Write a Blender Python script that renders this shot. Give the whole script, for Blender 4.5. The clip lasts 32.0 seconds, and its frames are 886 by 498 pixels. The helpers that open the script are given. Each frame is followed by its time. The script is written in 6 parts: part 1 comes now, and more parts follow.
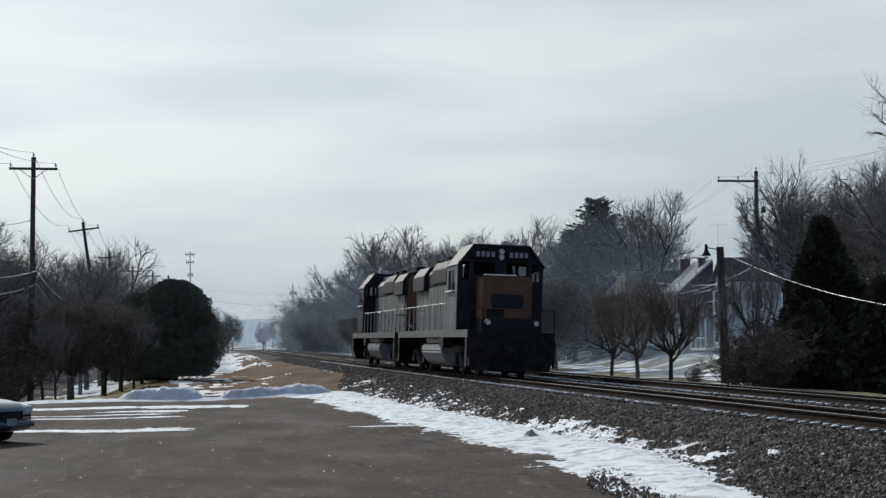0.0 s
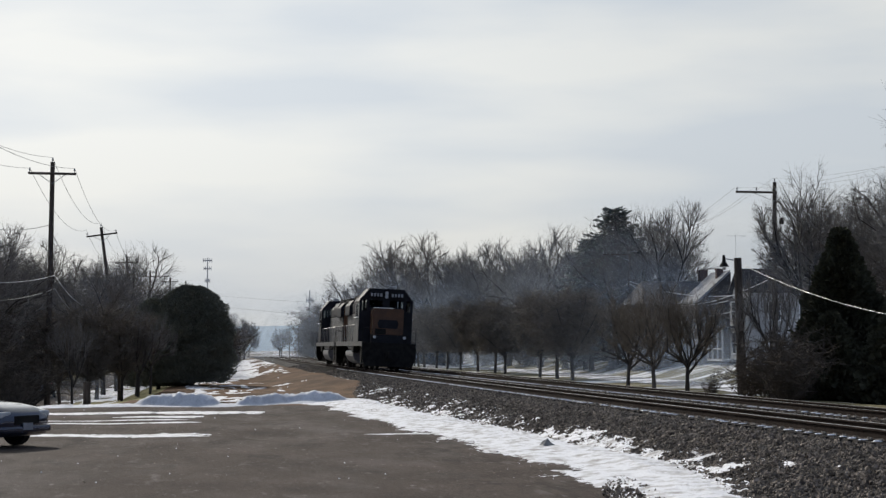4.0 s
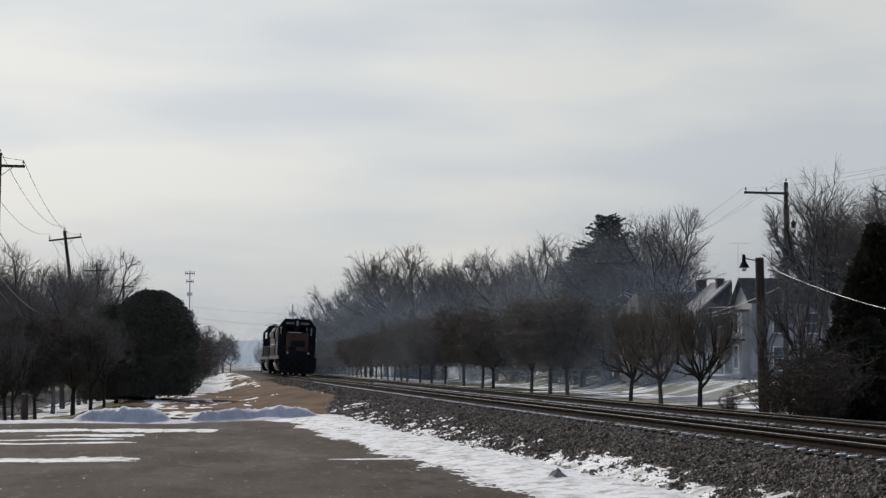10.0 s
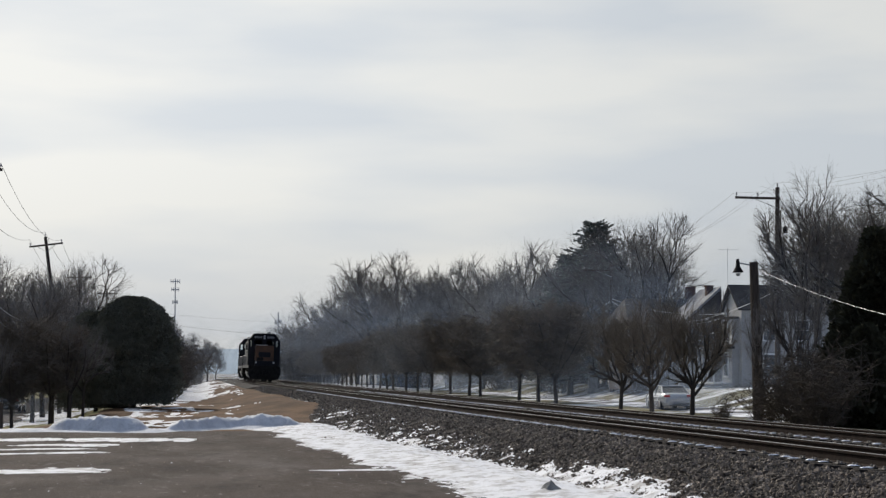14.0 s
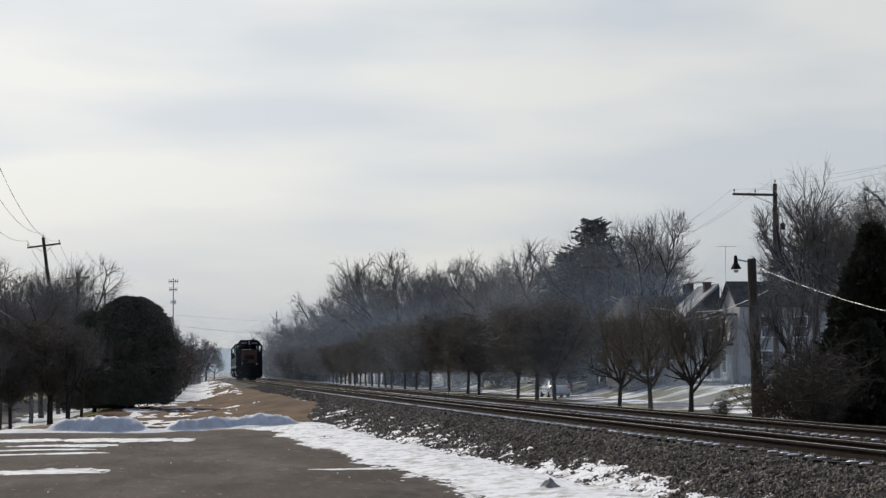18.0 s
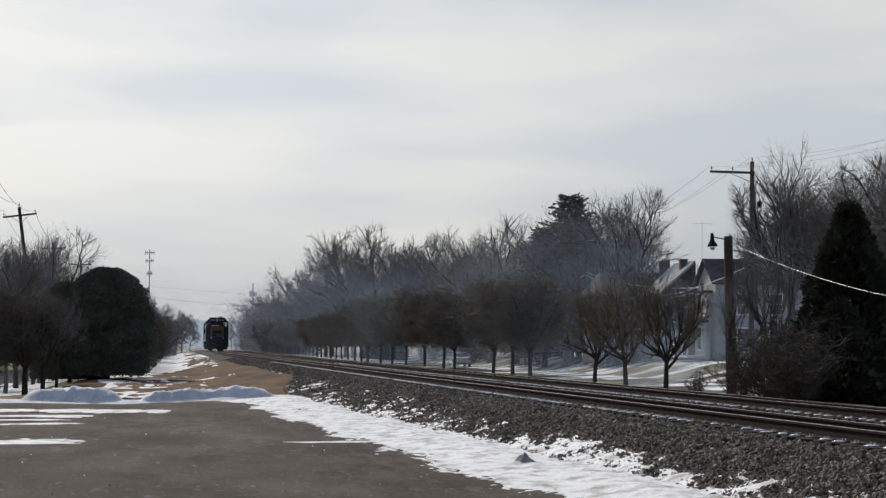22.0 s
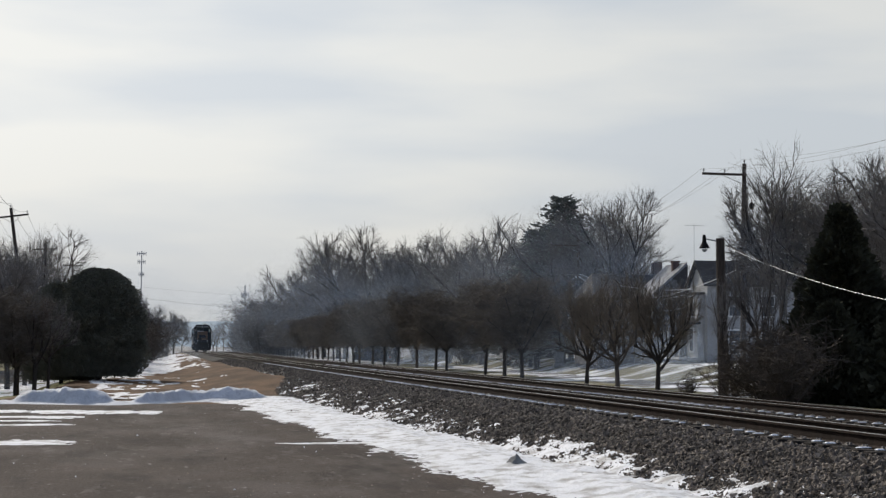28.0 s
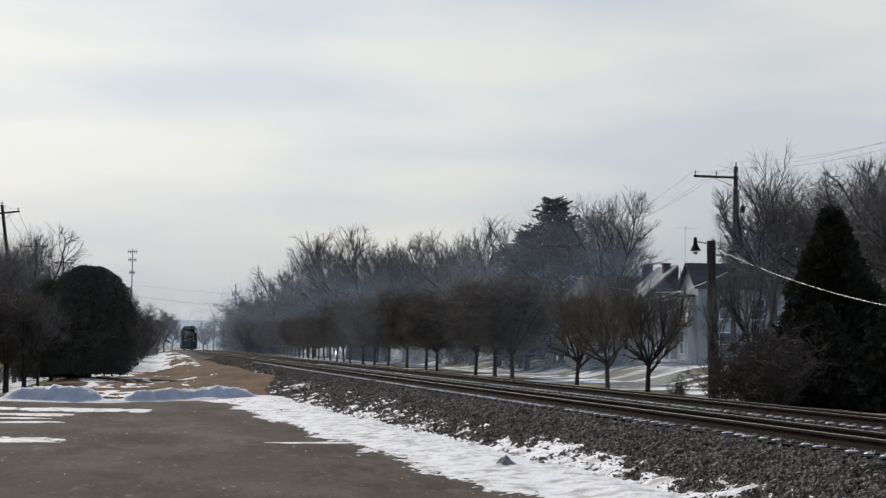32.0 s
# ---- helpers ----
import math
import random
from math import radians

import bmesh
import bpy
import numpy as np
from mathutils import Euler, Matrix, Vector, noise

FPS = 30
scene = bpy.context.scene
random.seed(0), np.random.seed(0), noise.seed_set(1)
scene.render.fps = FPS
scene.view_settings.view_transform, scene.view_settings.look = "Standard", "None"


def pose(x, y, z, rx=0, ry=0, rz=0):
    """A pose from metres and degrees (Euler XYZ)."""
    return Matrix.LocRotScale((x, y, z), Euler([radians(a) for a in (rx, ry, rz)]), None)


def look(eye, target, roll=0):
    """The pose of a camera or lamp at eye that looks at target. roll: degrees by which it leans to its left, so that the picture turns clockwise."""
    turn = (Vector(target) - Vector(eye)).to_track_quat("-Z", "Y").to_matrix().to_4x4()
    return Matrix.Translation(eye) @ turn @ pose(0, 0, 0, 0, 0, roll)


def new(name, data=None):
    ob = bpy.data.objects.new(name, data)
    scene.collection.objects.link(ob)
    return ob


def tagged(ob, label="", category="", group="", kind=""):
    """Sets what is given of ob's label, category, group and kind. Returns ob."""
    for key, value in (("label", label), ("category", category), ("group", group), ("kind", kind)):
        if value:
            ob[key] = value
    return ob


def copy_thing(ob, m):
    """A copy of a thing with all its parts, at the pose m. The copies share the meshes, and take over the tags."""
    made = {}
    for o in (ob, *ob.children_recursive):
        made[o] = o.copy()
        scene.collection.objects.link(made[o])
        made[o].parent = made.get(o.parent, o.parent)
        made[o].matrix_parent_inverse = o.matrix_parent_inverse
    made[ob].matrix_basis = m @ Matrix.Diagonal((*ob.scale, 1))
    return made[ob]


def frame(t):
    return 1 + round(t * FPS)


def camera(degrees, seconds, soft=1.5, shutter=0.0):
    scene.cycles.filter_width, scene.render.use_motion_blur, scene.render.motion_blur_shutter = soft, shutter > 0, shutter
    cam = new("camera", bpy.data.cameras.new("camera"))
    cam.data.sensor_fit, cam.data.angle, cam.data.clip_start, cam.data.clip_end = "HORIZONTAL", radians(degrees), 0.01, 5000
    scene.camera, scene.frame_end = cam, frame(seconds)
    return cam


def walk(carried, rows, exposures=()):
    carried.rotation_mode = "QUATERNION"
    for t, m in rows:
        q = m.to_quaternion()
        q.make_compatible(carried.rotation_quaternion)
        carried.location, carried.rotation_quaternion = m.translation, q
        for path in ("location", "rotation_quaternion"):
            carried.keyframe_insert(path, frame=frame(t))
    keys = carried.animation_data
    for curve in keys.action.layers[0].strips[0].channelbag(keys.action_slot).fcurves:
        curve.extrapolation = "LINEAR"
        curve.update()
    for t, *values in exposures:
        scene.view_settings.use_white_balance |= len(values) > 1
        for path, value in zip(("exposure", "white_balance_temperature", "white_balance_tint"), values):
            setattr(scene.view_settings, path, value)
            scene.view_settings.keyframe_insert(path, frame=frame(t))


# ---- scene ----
# ---------------------------------------------------------------- camera
# seconds, x, y, z, degrees to the right of north, degrees up, lean to the left
PATH = [
    (0, -1.148, -9.483, 2.2, 7.209, 2.852, -0.752), (0.5, -1.148, -9.483, 2.2, 7.495, 2.791, -0.771), (1, -1.148, -9.483, 2.2, 7.367, 2.755, -0.966),
    (1.5, -1.148, -9.483, 2.2, 6.96, 2.819, -1.066), (2, -1.148, -9.483, 2.2, 6.648, 3.008, -0.749), (2.5, -1.148, -9.483, 2.2, 6.638, 3.068, -0.513),
    (3, -1.148, -9.483, 2.2, 6.652, 3.069, -0.325), (3.5, -1.148, -9.483, 2.2, 6.684, 3.083, -0.218), (5.5, -1.148, -9.483, 2.2, 6.379, 3.304, 0.041),
    (6, -1.148, -9.483, 2.2, 6.282, 3.305, 0.132), (6.5, -1.148, -9.483, 2.2, 6.229, 3.379, 0.077), (7, -1.148, -9.483, 2.2, 6.173, 3.443, 0.048),
    (7.5, -1.148, -9.483, 2.2, 6.233, 3.333, 0.168), (8, -1.148, -9.483, 2.2, 6.224, 3.047, -0.463), (8.5, -1.148, -9.483, 2.2, 6.564, 2.897, -0.774),
    (9, -0.97, -8.013, 2.161, 6.715, 3.136, -0.528), (9.5, -0.499, -4.123, 2.058, 6.967, 3.422, -0.395), (10, -0.191, -1.575, 1.991, 7.138, 3.633, 0.093),
    (10.5, -0, -0, 1.95, 7.323, 3.6, 0.186), (11, 0, 0, 1.95, 7.49, 3.558, 0.008), (11.5, 0, 0, 1.95, 7.848, 3.721, -0.23),
    (12, 0, 0, 1.95, 7.796, 3.685, -0.252), (12.5, 0, 0, 1.95, 7.937, 3.613, -0.055), (13, 0, 0, 1.95, 7.871, 3.657, 0.103),
    (13.5, 0, 0, 1.95, 7.705, 3.822, 0.077), (14, 0, 0, 1.95, 7.591, 3.906, 0.088), (14.5, 0, 0, 1.95, 7.528, 3.925, 0.027),
    (16.5, 0, 0, 1.95, 7.512, 4.004, -0.132), (17, 0, 0, 1.95, 7.528, 4.012, -0.316), (17.5, 0, 0, 1.95, 7.584, 3.994, -0.38),
    (18, 0, 0, 1.95, 7.66, 3.853, -0.252), (18.5, 0, 0, 1.95, 7.853, 3.805, -0.157), (19, 0, 0, 1.95, 7.923, 3.675, 0.036),
    (19.5, 0, 0, 1.95, 8.151, 3.533, 0.193), (20, 0, 0, 1.95, 8.276, 3.328, -0.055), (20.5, 0, 0, 1.95, 8.363, 3.122, 0.099),
    (21, 0, 0, 1.95, 8.279, 3.015, 0.114), (21.5, 0, 0, 1.95, 8.289, 3.003, 0.247), (22, 0, 0, 1.95, 8.41, 3.014, 0.324),
    (22.5, 0, 0, 1.95, 8.483, 2.99, 0.274), (23, 0, 0, 1.95, 8.494, 3.038, 0.439), (23.5, 0, 0, 1.95, 8.5, 3.151, 0.399),
    (24, 0, 0, 1.95, 8.578, 3.075, 0.332), (24.5, 0, 0, 1.95, 8.527, 3.124, 0.419), (25, 0, 0, 1.95, 8.553, 3.359, 0.193),
    (25.5, 0, 0, 1.95, 8.645, 3.272, 0.194), (27.5, 0, 0, 1.95, 8.621, 3.122, 0.36), (28, 0, 0, 1.95, 8.665, 3.063, 0.398),
    (28.5, 0, 0, 1.95, 8.744, 3.004, 0.451), (29, 0, 0, 1.95, 8.761, 3.317, 0.637), (29.5, 0, 0, 1.95, 8.835, 3.283, 0.682),
    (30, 0, 0, 1.95, 8.951, 3.188, 0.748), (30.5, 0, 0, 1.95, 8.949, 3.116, 0.507), (31, 0, 0, 1.95, 8.914, 3.053, 0.542),
    (31.5, 0, 0, 1.95, 8.962, 3.039, 0.576), (32, 0, 0, 1.95, 8.953, 3.08, 0.843),
]

cam = camera(2 * math.degrees(math.atan(784 / 3103)), 32.0, soft=1.35)


def carried_pose(x, y, z, yaw, up, lean):
    a, b = radians(yaw), radians(up)
    way = Vector((math.sin(a) * math.cos(b), math.cos(a) * math.cos(b), math.sin(b)))
    eye = Vector((x, y, z))
    return look(eye, eye + way * 50, lean)


# ---------------------------------------------------------------- light
SUN_EL, SUN_AZ = 32.0, -20.0          # degrees up, degrees to the right of north
world = bpy.data.worlds.new("sky")
scene.world = world
world.use_nodes = True
wn, wl = world.node_tree.nodes, world.node_tree.links
wn.clear()
w_out = wn.new("ShaderNodeOutputWorld")
w_sky = wn.new("ShaderNodeTexSky")
w_sky.sky_type, w_sky.sun_disc = "NISHITA", False
w_sky.sun_elevation, w_sky.sun_rotation = radians(SUN_EL), radians(SUN_AZ)
w_sky.air_density, w_sky.dust_density, w_sky.ozone_density = 1.0, 2.5, 1.0
w_co = wn.new("ShaderNodeTexCoord")
w_map = wn.new("ShaderNodeMapping")
w_map.inputs["Scale"].default_value = (1.8, 1.8, 8.5)
w_map.inputs["Location"].default_value = (0.35, 0.2, 0.42)
w_map.inputs["Rotation"].default_value = (0, 0.06, 0)
w_noise = wn.new("ShaderNodeTexNoise")
w_noise.inputs["Scale"].default_value, w_noise.inputs["Detail"].default_value = 2.6, 6.0
w_noise.inputs["Roughness"].default_value = 0.42
# thin cloud veil: blue-grey gaps, white bands
w_ramp = wn.new("ShaderNodeValToRGB")
w_ramp.color_ramp.elements[0].position, w_ramp.color_ramp.elements[0].color = 0.38, (0.585, 0.645, 0.715, 1)
w_ramp.color_ramp.elements[1].position, w_ramp.color_ramp.elements[1].color = 0.60, (0.74, 0.768, 0.778, 1)
# the veil is bright towards the sun's side of the horizon and dims away from it
w_dot = wn.new("ShaderNodeVectorMath")
w_dot.operation = "DOT_PRODUCT"
g_e, g_a = radians(16), radians(-24)
w_dot.inputs[1].default_value = (math.sin(g_a) * math.cos(g_e), math.cos(g_a) * math.cos(g_e), math.sin(g_e))
w_range = wn.new("ShaderNodeMapRange")
w_range.interpolation_type = "SMOOTHSTEP"
w_range.inputs["From Min"].default_value, w_range.inputs["From Max"].default_value = 0.10, 0.66
w_range.inputs["To Min"].default_value, w_range.inputs["To Max"].default_value = 0.53, 0.97
w_glow = wn.new("ShaderNodeMapRange")
w_glow.interpolation_type = "SMOOTHSTEP"
w_glow.inputs["From Min"].default_value, w_glow.inputs["From Max"].default_value = 0.70, 1.0
w_glow.inputs["To Min"].default_value, w_glow.inputs["To Max"].default_value = 0.0, 0.20
w_add = wn.new("ShaderNodeMath")
w_add.operation = "ADD"
w_blue = wn.new("ShaderNodeMapRange")
w_blue.interpolation_type = "SMOOTHSTEP"
w_blue.inputs["From Min"].default_value, w_blue.inputs["From Max"].default_value = 0.05, 0.55
w_tint = wn.new("ShaderNodeMix")
w_tint.data_type = "RGBA"
w_tint.inputs["A"].default_value = (0.44, 0.585, 0.90, 1)
w_bg1 = wn.new("ShaderNodeBackground")
w_bg1.inputs["Strength"].default_value = 0.06
w_bg2 = wn.new("ShaderNodeBackground")
w_mix = wn.new("ShaderNodeMixShader")
w_mix.inputs["Fac"].default_value = 0.90
wl.new(w_co.outputs["Generated"], w_map.inputs["Vector"])
wl.new(w_co.outputs["Generated"], w_dot.inputs[0])
wl.new(w_dot.outputs["Value"], w_range.inputs["Value"])
wl.new(w_dot.outputs["Value"], w_glow.inputs["Value"])
wl.new(w_range.outputs["Result"], w_add.inputs[0])
wl.new(w_glow.outputs["Result"], w_add.inputs[1])
# haze dulls the veil near the horizon
w_sep = wn.new("ShaderNodeSeparateXYZ")
w_low = wn.new("ShaderNodeMapRange")
w_low.interpolation_type = "SMOOTHSTEP"
w_low.inputs["From Min"].default_value, w_low.inputs["From Max"].default_value = -0.02, 0.13
w_low.inputs["To Min"].default_value, w_low.inputs["To Max"].default_value = 0.80, 1.0
w_dim = wn.new("ShaderNodeMath")
w_dim.operation = "MULTIPLY"
wl.new(w_co.outputs["Generated"], w_sep.inputs[0])
wl.new(w_sep.outputs["Z"], w_low.inputs["Value"])
wl.new(w_add.outputs["Value"], w_dim.inputs[0])
wl.new(w_low.outputs["Result"], w_dim.inputs[1])
wl.new(w_dim.outputs["Value"], w_bg2.inputs["Strength"])
wl.new(w_map.outputs["Vector"], w_noise.inputs["Vector"])
wl.new(w_noise.outputs["Fac"], w_ramp.inputs["Fac"])
wl.new(w_dot.outputs["Value"], w_blue.inputs["Value"])
wl.new(w_blue.outputs["Result"], w_tint.inputs["Factor"])
wl.new(w_ramp.outputs["Color"], w_tint.inputs["B"])
wl.new(w_tint.outputs["Result"], w_bg2.inputs["Color"])
wl.new(w_sky.outputs["Color"], w_bg1.inputs["Color"])
wl.new(w_bg1.outputs["Background"], w_mix.inputs[1])
wl.new(w_bg2.outputs["Background"], w_mix.inputs[2])
wl.new(w_mix.outputs["Shader"], w_out.inputs["Surface"])

sun_data = bpy.data.lights.new("sun", "SUN")
sun_data.energy, sun_data.angle, sun_data.color = 3.6, radians(1.0), (1.0, 0.95, 0.88)
sun = new("sun", sun_data)
s_e, s_a = radians(SUN_EL), radians(SUN_AZ)
s_way = Vector((math.sin(s_a) * math.cos(s_e), math.cos(s_a) * math.cos(s_e), math.sin(s_e)))
sun.matrix_world = look(s_way * 100, (0, 0, 0))

walk(cam, [(r[0], carried_pose(*r[1:])) for r in PATH],
     exposures=[(0, 0.0, 6250, 5), (1.5, 0.03, 6350, 6), (3.5, 0.04, 6600, 9), (6.0, 0.02, 6700, 10), (8.2, -0.02, 6720, 10), (9.8, -0.14, 6720, 10), (10.9, 0.06, 6720, 10), (13.0, 0.03, 6720, 10), (20.0, 0.0, 6720, 10), (32.0, 0.02, 6720, 10)])


# ---------------------------------------------------------------- materials
def material(name, c1, c2=None, scale=8.0, rough=0.7, metal=0.0, bump=0.0, bump_scale=60.0, low=0.35, high=0.65,
             stretch=(1, 1, 1), vary=0.0, spec=0.5, detail=6.0, rough2=None, world_space=False, grain=0.25, coat=0.0):
    """Two colours mixed by noise at one scale, a finer grain over them, and fine relief."""
    m = bpy.data.materials.new(name)
    m.use_nodes = True
    n, l = m.node_tree.nodes, m.node_tree.links
    b = n["Principled BSDF"]
    b.inputs["Roughness"].default_value, b.inputs["Metallic"].default_value = rough, metal
    b.inputs["Specular IOR Level"].default_value = spec if spec != 0.5 else (0.12 if rough >= 0.75 else 0.5)
    co = n.new("ShaderNodeNewGeometry") if world_space else n.new("ShaderNodeTexCoord")
    src = co.outputs["Position"] if world_space else co.outputs["Object"]
    mp = n.new("ShaderNodeMapping")
    mp.inputs["Scale"].default_value = stretch
    l.new(src, mp.inputs["Vector"])
    t = n.new("ShaderNodeTexNoise")
    t.inputs["Scale"].default_value, t.inputs["Detail"].default_value = scale, detail
    l.new(mp.outputs["Vector"], t.inputs["Vector"])
    r = n.new("ShaderNodeValToRGB")
    r.color_ramp.elements[0].position, r.color_ramp.elements[1].position = low, high
    r.color_ramp.elements[0].color = (*c1, 1)
    r.color_ramp.elements[1].color = (*(c2 or c1), 1)
    l.new(t.outputs["Fac"], r.inputs["Fac"])
    g = n.new("ShaderNodeTexNoise")
    g.inputs["Scale"].default_value, g.inputs["Detail"].default_value = bump_scale, 4.0
    l.new(src, g.inputs["Vector"])
    mx = n.new("ShaderNodeMix")
    mx.data_type, mx.blend_type = "RGBA", "OVERLAY"
    mx.inputs["Factor"].default_value = grain
    b.inputs["Coat Weight"].default_value, b.inputs["Coat Roughness"].default_value = coat, 0.05
    l.new(r.outputs["Color"], mx.inputs["A"])
    l.new(g.outputs["Fac"], mx.inputs["B"])
    last = mx.outputs["Result"]
    if vary:
        oi = n.new("ShaderNodeObjectInfo")
        hv = n.new("ShaderNodeHueSaturation")
        mr = n.new("ShaderNodeMapRange")
        mr.inputs["To Min"].default_value, mr.inputs["To Max"].default_value = 1 - vary, 1 + vary
        l.new(oi.outputs["Random"], mr.inputs["Value"])
        l.new(mr.outputs["Result"], hv.inputs["Value"])
        l.new(last, hv.inputs["Color"])
        last = hv.outputs["Color"]
    l.new(last, b.inputs["Base Color"])
    if rough2 is not None:
        rr = n.new("ShaderNodeMapRange")
        rr.inputs["To Min"].default_value, rr.inputs["To Max"].default_value = rough, rough2
        l.new(t.outputs["Fac"], rr.inputs["Value"])
        l.new(rr.outputs["Result"], b.inputs["Roughness"])
    if bump:
        bp = n.new("ShaderNodeBump")
        bp.inputs["Strength"].default_value, bp.inputs["Distance"].default_value = bump, 0.03
        l.new(g.outputs["Fac"], bp.inputs["Height"])
        l.new(bp.outputs["Normal"], b.inputs["Normal"])
    return m


def island_tint(m, amount):
    """Loose pieces of one mesh differ a little in brightness."""
    n, l = m.node_tree.nodes, m.node_tree.links
    b = n["Principled BSDF"]
    src = b.inputs["Base Color"].links[0].from_socket
    ge = n.new("ShaderNodeNewGeometry")
    mr = n.new("ShaderNodeMapRange")
    mr.inputs["To Min"].default_value, mr.inputs["To Max"].default_value = 1 - amount, 1 + amount
    hv = n.new("ShaderNodeHueSaturation")
    l.new(ge.outputs["Random Per Island"], mr.inputs["Value"])
    l.new(mr.outputs["Result"], hv.inputs["Value"])
    l.new(src, hv.inputs["Color"])
    l.new(hv.outputs["Color"], b.inputs["Base Color"])
    return m


ASPHALT = material("asphalt", (0.043, 0.0335, 0.028), (0.080, 0.063, 0.053), 0.5, 0.9, 0, 0.9, 26, 0.3, 0.7, (1, 0.5, 1), world_space=True, grain=1.0, spec=0.06)
def worn_patches(m, colour, scale, low, high, stretch=(1, 1, 1)):
    """A third colour in large worn or salted patches."""
    n, l = m.node_tree.nodes, m.node_tree.links
    b = n["Principled BSDF"]
    src = b.inputs["Base Color"].links[0].from_socket
    ge, mp, t = n.new("ShaderNodeNewGeometry"), n.new("ShaderNodeMapping"), n.new("ShaderNodeTexNoise")
    mp.inputs["Scale"].default_value = stretch
    t.inputs["Scale"].default_value, t.inputs["Detail"].default_value, t.inputs["Roughness"].default_value = scale, 9.0, 0.68
    r = n.new("ShaderNodeMapRange")
    r.inputs["From Min"].default_value, r.inputs["From Max"].default_value = low, high
    mx = n.new("ShaderNodeMix")
    mx.data_type = "RGBA"
    mx.inputs["B"].default_value = (*colour, 1)
    l.new(ge.outputs["Position"], mp.inputs["Vector"])
    l.new(mp.outputs["Vector"], t.inputs["Vector"])
    l.new(t.outputs["Fac"], r.inputs["Value"])
    l.new(r.outputs["Result"], mx.inputs["Factor"])
    l.new(src, mx.inputs["A"])
    l.new(mx.outputs["Result"], b.inputs["Base Color"])


worn_patches(ASPHALT, (0.105, 0.093, 0.086), 0.35, 0.50, 0.74, (0.7, 0.35, 1))
worn_patches(ASPHALT, (0.135, 0.122, 0.112), 0.25, 0.52, 0.72, (0.6, 0.16, 1))
worn_patches(ASPHALT, (0.030, 0.025, 0.022), 0.9, 0.52, 0.70, (1, 0.3, 1))
worn_patches(ASPHALT, (0.17, 0.155, 0.145), 1.7, 0.58, 0.80, (1, 0.25, 1))
worn_patches(ASPHALT, (0.26, 0.245, 0.235), 7.0, 0.60, 0.78, (1, 0.4, 1))
STREET_PAVING = material("street_paving", (0.040, 0.036, 0.034), (0.065, 0.06, 0.057), 0.6, 0.9, 0, 0.6, 26, world_space=True)
worn_patches(STREET_PAVING, (0.74, 0.75, 0.79), 0.5, 0.48, 0.58, (0.25, 0.8, 1))
SNOW = material("snow", (0.76, 0.78, 0.83), (0.86, 0.87, 0.91), 3.0, 0.75, 0, 0.9, 16.0, world_space=True)
DIRTY_SNOW = material("dirty_snow", (0.36, 0.345, 0.33), (0.72, 0.725, 0.745), 2.6, 0.75, 0, 1.0, 22.0, 0.32, 0.54, world_space=True)
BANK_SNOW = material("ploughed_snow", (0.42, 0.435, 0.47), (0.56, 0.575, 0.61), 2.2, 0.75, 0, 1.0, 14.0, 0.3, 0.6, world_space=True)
BROWN_GRASS = material("brown_grass", (0.054, 0.029, 0.014), (0.118, 0.067, 0.035), 0.8, 0.95, 0, 0.7, 18.0, 0.35, 0.65, (1, 0.35, 1), world_space=True)
OLIVE_GRASS = material("olive_grass", (0.12, 0.11, 0.045), (0.22, 0.19, 0.09), 0.4, 0.95, 0, 0.7, 18.0, world_space=True)
YARD = material("snowy_lawn", (0.125, 0.110, 0.058), (0.80, 0.81, 0.83), 0.42, 0.9, 0, 0.5, 12.0, 0.48, 0.60, (0.2, 0.8, 1), world_space=True)
FIELD = material("far_field", (0.12, 0.10, 0.07), (0.5, 0.52, 0.56), 0.02, 0.95, 0, 0, 3.0, 0.45, 0.62, world_space=True)
# bed colour is near black to paint in the shade between the stones
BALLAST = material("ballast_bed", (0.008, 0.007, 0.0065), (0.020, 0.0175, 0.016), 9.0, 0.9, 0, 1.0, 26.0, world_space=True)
STONE = island_tint(material("ballast_stone", (0.078, 0.064, 0.052), (0.210, 0.176, 0.145), 5.0, 0.8, 0, 0.3, 40.0, world_space=True), 0.6)
RAIL = material("rail_steel", (0.014, 0.009, 0.007), (0.027, 0.018, 0.014), 6.0, 0.85, 0, 0.3, 60, spec=0.06)
RAIL_TOP = material("rail_head", (0.40, 0.39, 0.38), (0.50, 0.49, 0.48), 3.0, 0.32, 1.0)
TIE = material("tie_wood", (0.022, 0.018, 0.015), (0.05, 0.043, 0.038), 5.0, 0.9, 0, 0.5, 30, stretch=(1, 8, 8), vary=0.3)
PLATE = material("tie_plate", (0.18, 0.16, 0.15), (0.30, 0.28, 0.26), 12.0, 0.5, 0.6)
BARK = material("bark", (0.042, 0.036, 0.032), (0.080, 0.070, 0.062), 6.0, 0.95, 0, 0.6, 30, stretch=(3, 3, 0.6), vary=0.2)
TWIG = material("twigs", (0.140, 0.127, 0.115), (0.195, 0.178, 0.162), 4.0, 0.9, vary=0.2)
PEAR_TWIG = material("pear_twigs", (0.128, 0.107, 0.084), (0.18, 0.152, 0.122), 4.0, 0.95, vary=0.15)
EVERGREEN = island_tint(material("evergreen_foliage", (0.050, 0.050, 0.034), (0.075, 0.074, 0.048), 3.0, 0.95, vary=0.1), 0.2)
CEDAR = island_tint(material("cedar_foliage", (0.155, 0.155, 0.120), (0.195, 0.193, 0.148), 3.0, 0.95, vary=0.1), 0.06)
SPRUCE = island_tint(material("spruce_needles", (0.135, 0.145, 0.130), (0.175, 0.184, 0.160), 3.0, 0.95, vary=0.15), 0.35)
